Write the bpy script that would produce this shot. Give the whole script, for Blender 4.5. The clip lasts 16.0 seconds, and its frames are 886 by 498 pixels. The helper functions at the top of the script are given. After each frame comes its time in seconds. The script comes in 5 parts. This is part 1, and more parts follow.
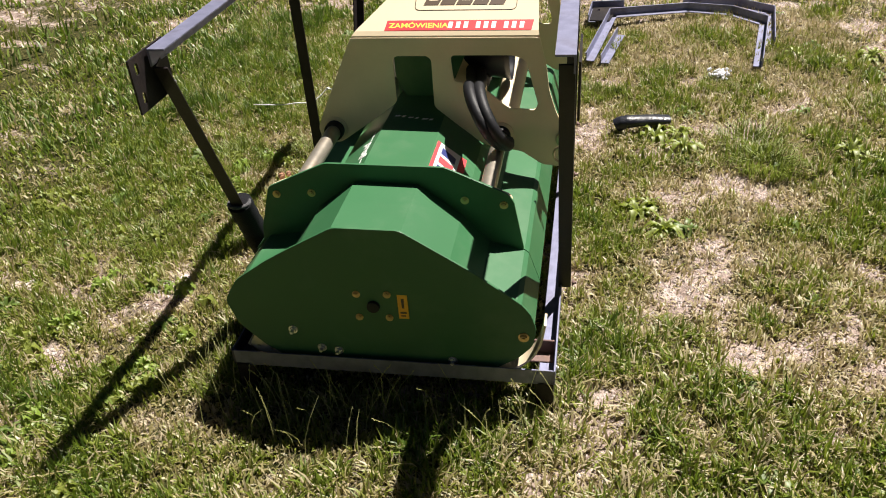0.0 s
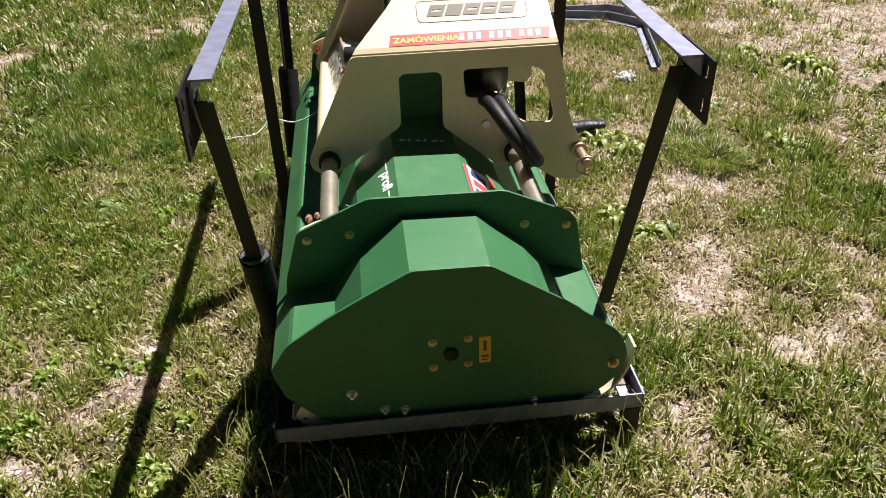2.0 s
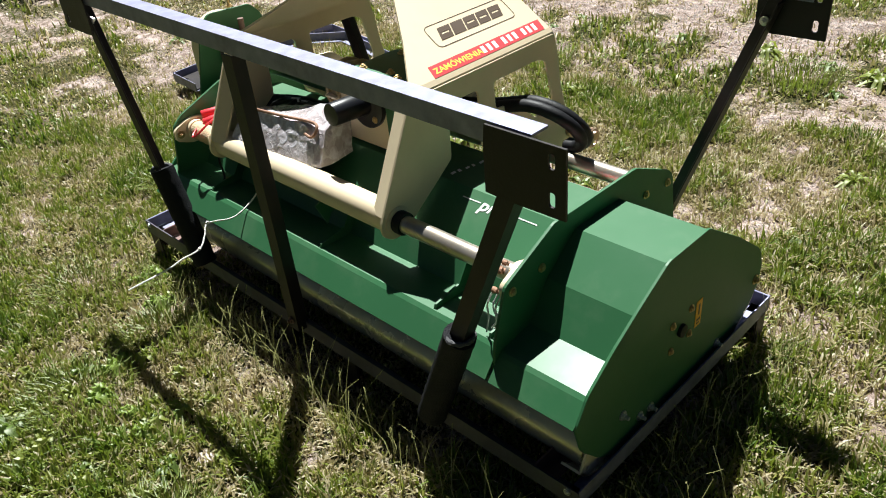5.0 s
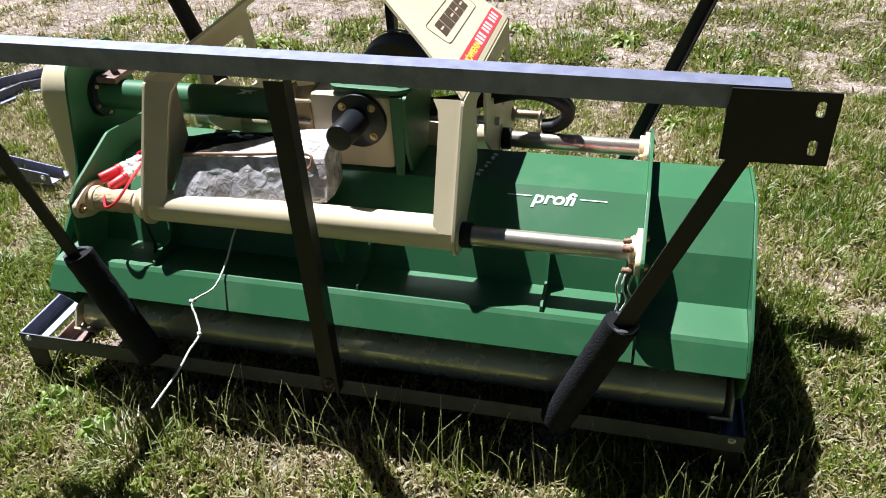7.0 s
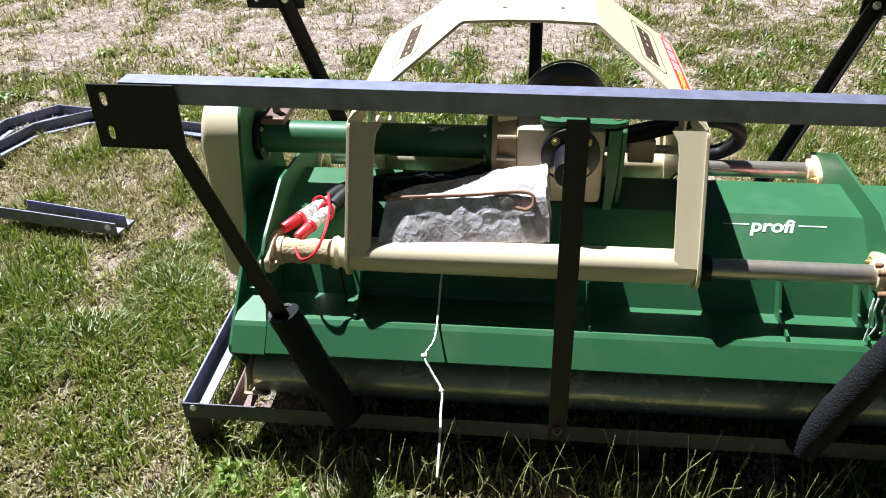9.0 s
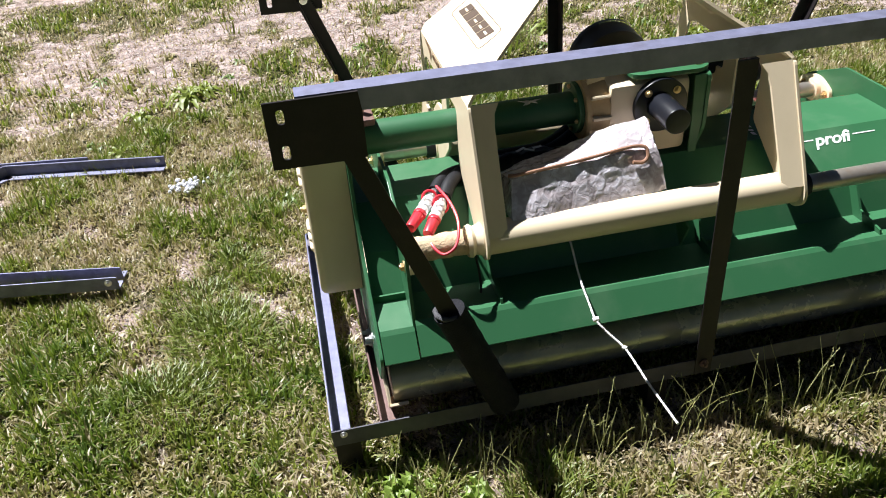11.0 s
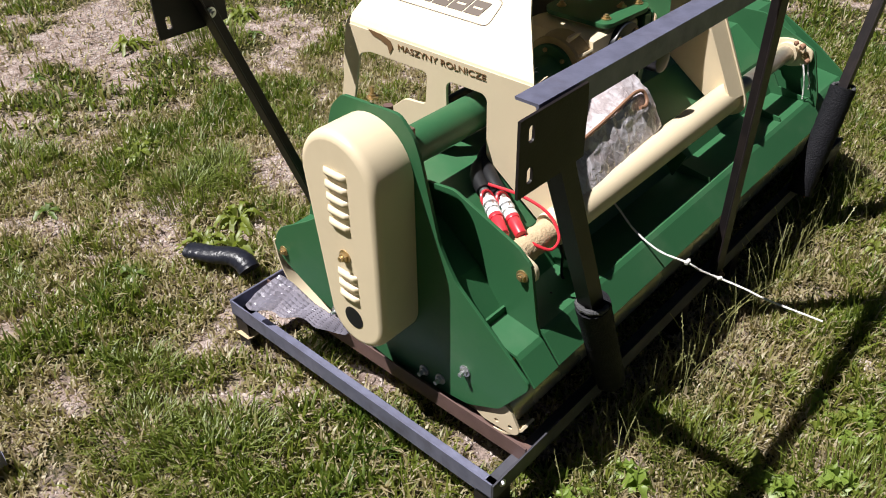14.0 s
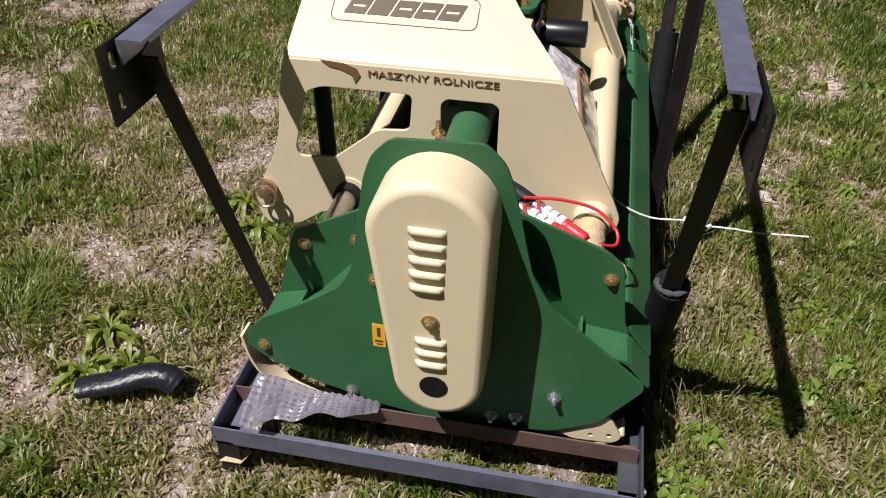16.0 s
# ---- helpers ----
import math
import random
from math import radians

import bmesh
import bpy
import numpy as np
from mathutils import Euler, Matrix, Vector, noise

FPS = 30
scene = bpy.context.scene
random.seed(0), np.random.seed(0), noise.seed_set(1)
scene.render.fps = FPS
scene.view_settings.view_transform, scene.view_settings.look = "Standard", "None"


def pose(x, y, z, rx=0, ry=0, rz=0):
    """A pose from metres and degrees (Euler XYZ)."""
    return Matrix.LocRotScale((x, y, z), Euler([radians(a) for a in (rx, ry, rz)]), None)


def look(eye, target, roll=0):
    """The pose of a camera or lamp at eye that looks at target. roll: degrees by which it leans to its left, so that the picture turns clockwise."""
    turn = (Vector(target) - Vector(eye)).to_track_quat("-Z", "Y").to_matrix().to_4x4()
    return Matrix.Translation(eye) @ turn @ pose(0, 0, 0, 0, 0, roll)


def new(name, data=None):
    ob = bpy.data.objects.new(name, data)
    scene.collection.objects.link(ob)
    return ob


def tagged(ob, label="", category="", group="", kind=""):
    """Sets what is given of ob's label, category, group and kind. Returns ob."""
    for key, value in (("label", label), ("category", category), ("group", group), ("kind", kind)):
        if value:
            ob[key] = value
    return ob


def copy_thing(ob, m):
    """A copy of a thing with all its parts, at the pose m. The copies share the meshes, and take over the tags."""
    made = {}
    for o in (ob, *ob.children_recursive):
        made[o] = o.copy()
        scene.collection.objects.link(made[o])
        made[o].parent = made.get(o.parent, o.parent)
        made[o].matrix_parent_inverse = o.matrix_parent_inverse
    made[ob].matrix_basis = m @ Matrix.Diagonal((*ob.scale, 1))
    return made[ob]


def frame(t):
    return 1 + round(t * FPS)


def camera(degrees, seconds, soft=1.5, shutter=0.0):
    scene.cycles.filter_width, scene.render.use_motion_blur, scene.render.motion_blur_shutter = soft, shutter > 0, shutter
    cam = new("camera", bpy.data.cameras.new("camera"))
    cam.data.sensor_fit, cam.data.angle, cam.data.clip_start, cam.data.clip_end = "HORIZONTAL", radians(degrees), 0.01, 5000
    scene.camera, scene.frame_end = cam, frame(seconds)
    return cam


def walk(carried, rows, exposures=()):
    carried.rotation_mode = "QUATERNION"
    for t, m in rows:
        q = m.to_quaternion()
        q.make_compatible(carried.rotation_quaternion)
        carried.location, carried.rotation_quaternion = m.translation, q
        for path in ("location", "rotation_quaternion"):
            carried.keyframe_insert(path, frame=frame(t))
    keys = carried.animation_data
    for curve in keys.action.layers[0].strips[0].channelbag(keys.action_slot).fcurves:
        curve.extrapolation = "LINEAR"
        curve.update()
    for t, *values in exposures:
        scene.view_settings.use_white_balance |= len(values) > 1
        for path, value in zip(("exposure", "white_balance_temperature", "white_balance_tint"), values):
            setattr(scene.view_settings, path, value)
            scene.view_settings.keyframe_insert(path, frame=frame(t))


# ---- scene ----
cam = camera(58.0, 16.0, 1.0)
PATH = [
    (0, (3.467, 0.955, 1.59), (1.838, 0.613, 0.48), -4.3),
    (0.5, (3.491, 0.787, 1.597), (1.85, 0.481, 0.496), -3.7),
    (1, (3.432, 0.656, 1.549), (1.775, 0.439, 0.451), -3.8),
    (1.5, (3.326, 0.454, 1.523), (1.685, 0.379, 0.382), -4.6),
    (2, (3.29, 0.278, 1.53), (1.621, 0.44, 0.439), -1.7),
    (2.5, (3.245, -0.026, 1.545), (1.628, 0.31, 0.416), -4.7),
    (3, (3.166, -0.239, 1.552), (1.612, 0.247, 0.391), -3.7),
    (3.5, (3.019, -0.403, 1.524), (1.49, 0.263, 0.421), -7.3),
    (4, (2.885, -0.586, 1.524), (1.459, 0.314, 0.449), -1.2),
    (4.3, (2.834, -0.692, 1.566), (1.429, 0.268, 0.516), -5.4),
    (4.5, (2.73, -0.785, 1.534), (1.4, 0.29, 0.452), -6.2),
    (5, (2.568, -0.948, 1.547), (1.342, 0.195, 0.456), -5.5),
    (5.2, (2.476, -0.998, 1.539), (1.288, 0.221, 0.489), -5.4),
    (7.3, (1.478, -1.362, 1.517), (1.115, 0.270, 0.421), -3.5),
    (7.5, (1.408, -1.329, 1.507), (1.07, 0.325, 0.434), -4.0),
    (8, (1.26, -1.3, 1.503), (0.971, 0.318, 0.364), -1.9),
    (8.5, (1.049, -1.364, 1.525), (0.869, 0.294, 0.421), -1.4),
    (9, (0.806, -1.391, 1.537), (0.629, 0.282, 0.455), -0.9),
    (11.3, (-0.019, -1.343, 1.535), (0.341, 0.273, 0.412), -2.4),
    (11.5, (-0.07, -1.317, 1.519), (0.323, 0.28, 0.38), -0.5),
    (12, (-0.218, -1.184, 1.493), (0.284, 0.361, 0.326), -1.4),
    (12.5, (-0.364, -1.03, 1.523), (0.279, 0.467, 0.362), -2.6),
    (13, (-0.504, -0.915, 1.51), (0.362, 0.453, 0.334), -1.5),
    (13.5, (-0.704, -0.798, 1.532), (0.417, 0.379, 0.367), -2.7),
    (14, (-0.804, -0.622, 1.516), (0.37, 0.467, 0.319), -1.4),
    (14.5, (-0.842, -0.372, 1.481), (0.477, 0.512, 0.265), -1.6),
    (15, (-0.863, -0.215, 1.475), (0.51, 0.567, 0.249), -0.5),
    (15.5, (-0.97, -0.016, 1.461), (0.549, 0.496, 0.265), -2.7),
    (16, (-0.992, 0.207, 1.481), (0.563, 0.511, 0.261), 0.5),
]
# the phone's own exposure and white balance: seconds, stops, kelvin, tint
EXPOSURE = [(0, 1.11, 6550, 11), (2.5, 1.18, 6350, 8), (5, 1.17, 6000, 5), (8, 1.31, 5650, 6), (9.2, 1.30, 5650, 6),
            (11.5, 1.25, 5850, 12), (12.5, 1.23, 5850, 12), (13.5, 0.85, 6050, 12), (15, 0.49, 6200, 12), (16, 0.31, 6200, 12)]
walk(cam, [(t, look(eye, at, roll)) for t, eye, at, roll in PATH], EXPOSURE)

# ---- daylight: clear sky, high sun behind the far side of the machine ----
SUN_TO = Vector((-0.40, 0.37, 1.0)).normalized()
ELEV = math.asin(SUN_TO.z)
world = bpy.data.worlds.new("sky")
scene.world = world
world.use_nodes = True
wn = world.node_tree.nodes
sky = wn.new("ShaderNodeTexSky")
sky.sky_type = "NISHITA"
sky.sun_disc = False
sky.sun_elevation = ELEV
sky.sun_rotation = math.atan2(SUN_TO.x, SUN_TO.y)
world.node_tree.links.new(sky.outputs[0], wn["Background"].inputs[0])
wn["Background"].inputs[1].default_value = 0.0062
sun_data = bpy.data.lights.new("sun", "SUN")
sun_data.energy = 5.0
sun_data.angle = radians(0.55)
sun_data.color = (1.0, 0.95, 0.87)
sun = new("sun", sun_data)
sun.matrix_world = look((SUN_TO * 30)[:], (0, 0, 0))


# ---- materials ----
def material(name, color, rough=0.5, metal=0.0, vary=0.15, scale=8.0, bump=0.0, bump_scale=120.0,
             dirt=None, dirt_scale=3.0, dirt_amount=0.35, spec=0.5, alpha=1.0, coat=0.0, coat_rough=0.1):
    """Principled surface with two scales of variation, an optional dirt colour and fine relief."""
    m = bpy.data.materials.new(name)
    m.use_nodes = True
    nt = m.node_tree
    n, l = nt.nodes, nt.links
    b = n["Principled BSDF"]
    b.inputs["Metallic"].default_value = metal
    b.inputs["Specular IOR Level"].default_value = spec
    b.inputs["Coat Weight"].default_value = coat
    b.inputs["Coat Roughness"].default_value = coat_rough
    co = n.new("ShaderNodeTexCoord")
    n1 = n.new("ShaderNodeTexNoise")
    n1.inputs["Scale"].default_value = scale
    n1.inputs["Detail"].default_value = 6
    l.new(co.outputs["Object"], n1.inputs["Vector"])
    mix = n.new("ShaderNodeMixRGB")
    mix.inputs[1].default_value = (*[c * (1 - vary) for c in color], 1)
    mix.inputs[2].default_value = (*[min(1, c * (1 + vary)) for c in color], 1)
    l.new(n1.outputs["Fac"], mix.inputs[0])
    last = mix
    n2 = n.new("ShaderNodeTexNoise")
    n2.inputs["Scale"].default_value = dirt_scale
    n2.inputs["Detail"].default_value = 9
    n2.inputs["Roughness"].default_value = 0.65
    l.new(co.outputs["Object"], n2.inputs["Vector"])
    if dirt:
        ramp = n.new("ShaderNodeValToRGB")
        ramp.color_ramp.elements[0].position = 0.5
        ramp.color_ramp.elements[1].position = 0.72
        ramp.color_ramp.elements[1].color = (dirt_amount, dirt_amount, dirt_amount, 1)
        l.new(n2.outputs["Fac"], ramp.inputs[0])
        mix2 = n.new("ShaderNodeMixRGB")
        l.new(ramp.outputs[0], mix2.inputs[0])
        l.new(mix.outputs[0], mix2.inputs[1])
        mix2.inputs[2].default_value = (*dirt, 1)
        last = mix2
    l.new(last.outputs[0], b.inputs["Base Color"])
    mr = n.new("ShaderNodeMapRange")
    mr.inputs["To Min"].default_value = max(0.03, rough - 0.12)
    mr.inputs["To Max"].default_value = min(1, rough + 0.15)
    l.new(n2.outputs["Fac"], mr.inputs["Value"])
    l.new(mr.outputs[0], b.inputs["Roughness"])
    if bump:
        n3 = n.new("ShaderNodeTexNoise")
        n3.inputs["Scale"].default_value = bump_scale
        n3.inputs["Detail"].default_value = 4
        l.new(co.outputs["Object"], n3.inputs["Vector"])
        bp = n.new("ShaderNodeBump")
        bp.inputs["Strength"].default_value = bump
        bp.inputs["Distance"].default_value = 0.004
        l.new(n3.outputs["Fac"], bp.inputs["Height"])
        l.new(bp.outputs[0], b.inputs["Normal"])
    b.inputs["Alpha"].default_value = alpha
    return m


GREEN = material("green_paint", (0.033, 0.124, 0.050), 0.47, vary=0.10, scale=4, bump=0.05, bump_scale=26,
                 dirt=(0.20, 0.26, 0.17), dirt_scale=5, dirt_amount=0.16, spec=0.38, coat=0.06, coat_rough=0.22)
CREAM = material("cream_paint", (0.74, 0.62, 0.43), 0.42, vary=0.05, scale=5, bump=0.03, bump_scale=30,
                 dirt=(0.50, 0.40, 0.25), dirt_scale=7, dirt_amount=0.18)
MILL = material("mill_scale_steel", (0.225, 0.230, 0.335), 0.50, metal=0.62, vary=0.35, scale=30, bump=0.10,
                bump_scale=200, dirt=(0.10, 0.082, 0.09), dirt_scale=12, dirt_amount=0.5, spec=0.4)
# mill steel again, darkened to carry the shade on the front base rail
SHADEMILL = material("shaded_mill_steel", (0.085, 0.085, 0.105), 0.5, metal=0.4, vary=0.35, scale=30, bump=0.10,
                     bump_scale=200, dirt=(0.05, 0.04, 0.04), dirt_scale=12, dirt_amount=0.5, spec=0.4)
POSTSTEEL = material("dark_brown_steel", (0.014, 0.011, 0.012), 0.45, vary=0.35, scale=22, bump=0.12,
                     bump_scale=180, dirt=(0.038, 0.026, 0.021), dirt_scale=10, dirt_amount=0.5, spec=0.28)
RUSTY = material("rust_brown_steel", (0.155, 0.095, 0.085), 0.5, metal=0.2, vary=0.3, scale=20, bump=0.2,
                 bump_scale=150, dirt=(0.25, 0.13, 0.07), dirt_scale=11, dirt_amount=0.6)
CHROME = material("greased_steel_tube", (0.50, 0.45, 0.38), 0.32, metal=0.75, vary=0.25, scale=30, bump=0.1,
                  bump_scale=90, dirt=(0.42, 0.30, 0.19), dirt_scale=14, dirt_amount=0.8)
ROLLER = material("dusty_cream_roller", (0.74, 0.66, 0.46), 0.26, metal=0.40, vary=0.20, scale=14, bump=0.05, bump_scale=60,
                  dirt=(0.12, 0.10, 0.07), dirt_scale=7, dirt_amount=0.5)
ZINC = material("zinc_plated_steel", (0.62, 0.62, 0.63), 0.3, metal=0.9, vary=0.15, scale=40)
BRASS = material("yellow_zinc_steel", (0.55, 0.40, 0.20), 0.35, metal=0.8, vary=0.25, scale=60)
PINMAT = material("copper_tinted_pin", (0.55, 0.38, 0.28), 0.33, metal=0.8, vary=0.2, scale=40)
RUBBER = material("black_rubber", (0.009, 0.009, 0.011), 0.55, vary=0.3, scale=30, bump=0.15, bump_scale=160, spec=0.3)
BLACKP = material("black_plastic", (0.010, 0.011, 0.016), 0.3, vary=0.2, scale=12)
FOAM = material("black_foam", (0.010, 0.010, 0.013), 0.7, vary=0.4, scale=60, bump=0.9, bump_scale=220, spec=0.2)
FOAMSKIN = material("glossy_foam_skin", (0.013, 0.014, 0.022), 0.36, vary=0.4, scale=40, bump=0.8, bump_scale=60, spec=0.5)
FOAMCUT = material("grey_foam_cut", (0.075, 0.075, 0.08), 0.9, vary=0.4, scale=90, bump=0.9, bump_scale=300)
RED = material("red_plastic", (0.62, 0.03, 0.045), 0.35, vary=0.1, scale=20)
REDPAPER = material("red_film", (0.72, 0.06, 0.07), 0.4, vary=0.05, scale=20)
BLUEPRINT = material("dark_blue_print", (0.03, 0.04, 0.16), 0.4, vary=0.1, scale=20)
WHITE = material("white_film", (0.82, 0.82, 0.80), 0.4, vary=0.04, scale=20)
YELLOW = material("yellow_film", (0.80, 0.42, 0.03), 0.45, vary=0.06, scale=20)
YELTEXT = material("yellow_print", (0.90, 0.75, 0.10), 0.5, vary=0.03, scale=20)
DARKPRINT = material("dark_brown_print", (0.085, 0.055, 0.035), 0.45, vary=0.1, scale=20)
BRONZE = material("bronze_print", (0.20, 0.115, 0.055), 0.45, vary=0.2, scale=30)
BROWNCORD = material("brown_cord", (0.28, 0.15, 0.09), 0.6, vary=0.2, scale=60)
TWINE = material("white_twine", (0.75, 0.73, 0.70), 0.7, vary=0.15, scale=90, bump=0.6, bump_scale=500)
STONE = material("pale_stone", (0.50, 0.43, 0.40), 0.8, vary=0.3, scale=18, bump=0.8, bump_scale=90,
                 dirt=(0.35, 0.26, 0.20), dirt_scale=20, dirt_amount=0.6)
BUBBLE = material("bubble_film", (0.30, 0.28, 0.34), 0.22, metal=0.1, vary=0.25, scale=60, bump=0.3, bump_scale=140,
                  alpha=0.72)
TANCAST = material("tan_cast_metal", (0.50, 0.37, 0.19), 0.45, vary=0.25, scale=16, bump=0.3, bump_scale=90,
                   dirt=(0.26, 0.15, 0.07), dirt_scale=12, dirt_amount=0.5)
ROPE = material("rag_wrap", (0.55, 0.42, 0.26), 0.8, vary=0.3, scale=50, bump=0.8, bump_scale=180)


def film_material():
    """Clear stretch film over a brown-grey core: glossy, finely creased, glare on the creases painted as pale streaks.
    """
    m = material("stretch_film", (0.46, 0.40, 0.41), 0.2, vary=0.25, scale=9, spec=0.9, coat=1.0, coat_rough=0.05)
    n, l = m.node_tree.nodes, m.node_tree.links
    b = n["Principled BSDF"]
    base = b.inputs["Base Color"].links[0].from_socket
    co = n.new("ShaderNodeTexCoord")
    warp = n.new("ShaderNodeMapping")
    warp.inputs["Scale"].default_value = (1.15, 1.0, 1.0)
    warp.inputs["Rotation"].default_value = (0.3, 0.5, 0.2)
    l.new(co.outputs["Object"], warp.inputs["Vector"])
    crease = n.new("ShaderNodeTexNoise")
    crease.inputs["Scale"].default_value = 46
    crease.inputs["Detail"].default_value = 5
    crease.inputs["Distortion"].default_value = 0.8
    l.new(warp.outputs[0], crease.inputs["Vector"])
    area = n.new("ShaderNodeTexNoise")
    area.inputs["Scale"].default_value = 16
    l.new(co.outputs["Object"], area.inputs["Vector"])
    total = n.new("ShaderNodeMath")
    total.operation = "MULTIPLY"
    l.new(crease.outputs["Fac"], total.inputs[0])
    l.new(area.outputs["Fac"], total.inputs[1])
    crease_glare = n.new("ShaderNodeMapRange")
    crease_glare.inputs["From Min"].default_value = 0.19
    crease_glare.inputs["From Max"].default_value = 0.36
    crease_glare.inputs["To Max"].default_value = 0.9
    l.new(total.outputs[0], crease_glare.inputs["Value"])
    # near-white glare streaks go into the base colour by noise
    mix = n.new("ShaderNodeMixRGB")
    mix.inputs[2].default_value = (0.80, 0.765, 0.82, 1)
    l.new(crease_glare.outputs[0], mix.inputs[0])
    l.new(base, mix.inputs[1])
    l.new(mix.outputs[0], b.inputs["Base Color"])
    bp = n.new("ShaderNodeBump")
    bp.inputs["Strength"].default_value = 0.75
    bp.inputs["Distance"].default_value = 0.006
    l.new(crease.outputs["Fac"], bp.inputs["Height"])
    l.new(bp.outputs[0], b.inputs["Normal"])
    l.new(bp.outputs[0], b.inputs["Coat Normal"])
    return m


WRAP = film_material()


def leaf_material(name, attribute=True, base=(0.10, 0.20, 0.03)):
    """Blades and leaves: colour runs from straw to green by the tone stored on each blade; light passes through."""
    m = bpy.data.materials.new(name)
    m.use_nodes = True
    n, l = m.node_tree.nodes, m.node_tree.links
    n.remove(n["Principled BSDF"])
    out = n["Material Output"]
    dif, tra, gls = n.new("ShaderNodeBsdfDiffuse"), n.new("ShaderNodeBsdfTranslucent"), n.new("ShaderNodeBsdfGlossy")
    gls.inputs["Roughness"].default_value = 0.5
    gls.inputs["Color"].default_value = (0.8, 0.8, 0.75, 1)
    m1, m2 = n.new("ShaderNodeMixShader"), n.new("ShaderNodeMixShader")
    m1.inputs[0].default_value = 0.46
    m2.inputs[0].default_value = 0.06
    l.new(dif.outputs[0], m1.inputs[1])
    l.new(tra.outputs[0], m1.inputs[2])
    l.new(m1.outputs[0], m2.inputs[1])
    l.new(gls.outputs[0], m2.inputs[2])
    l.new(m2.outputs[0], out.inputs[0])
    ramp = n.new("ShaderNodeValToRGB")
    if attribute:
        at = n.new("ShaderNodeAttribute")
        at.attribute_name = "tone"
        l.new(at.outputs["Fac"], ramp.inputs[0])
        e = ramp.color_ramp.elements
        e[0].position, e[0].color = 0.0, (0.54, 0.45, 0.30, 1)
        e[1].position, e[1].color = 1.0, (0.080, 0.145, 0.012, 1)
        for p, c in ((0.28, (0.32, 0.275, 0.105, 1)), (0.42, (0.225, 0.262, 0.032, 1)), (0.7, (0.145, 0.205, 0.015, 1))):
            k = e.new(p)
            k.color = c
    else:
        ns = n.new("ShaderNodeTexNoise")
        ns.inputs["Scale"].default_value = 25
        l.new(ns.outputs["Fac"], ramp.inputs[0])
        e = ramp.color_ramp.elements
        e[0].position, e[0].color = 0.3, (*[c * 0.7 for c in base], 1)
        e[1].position, e[1].color = 0.75, (*[min(1, c * 1.35) for c in base], 1)
    for sh in (dif, tra):
        l.new(ramp.outputs[0], sh.inputs["Color"])
    return m


GRASS = leaf_material("grass_blades")
WEED = leaf_material("weed_leaf", False, (0.12, 0.19, 0.025))
YWEED = leaf_material("yellow_green_leaf", False, (0.21, 0.26, 0.026))
LIMELEAF = leaf_material("lime_leaf", False, (0.23, 0.27, 0.040))
SHRUB = leaf_material("shrub_leaf", False, (0.022, 0.058, 0.014))


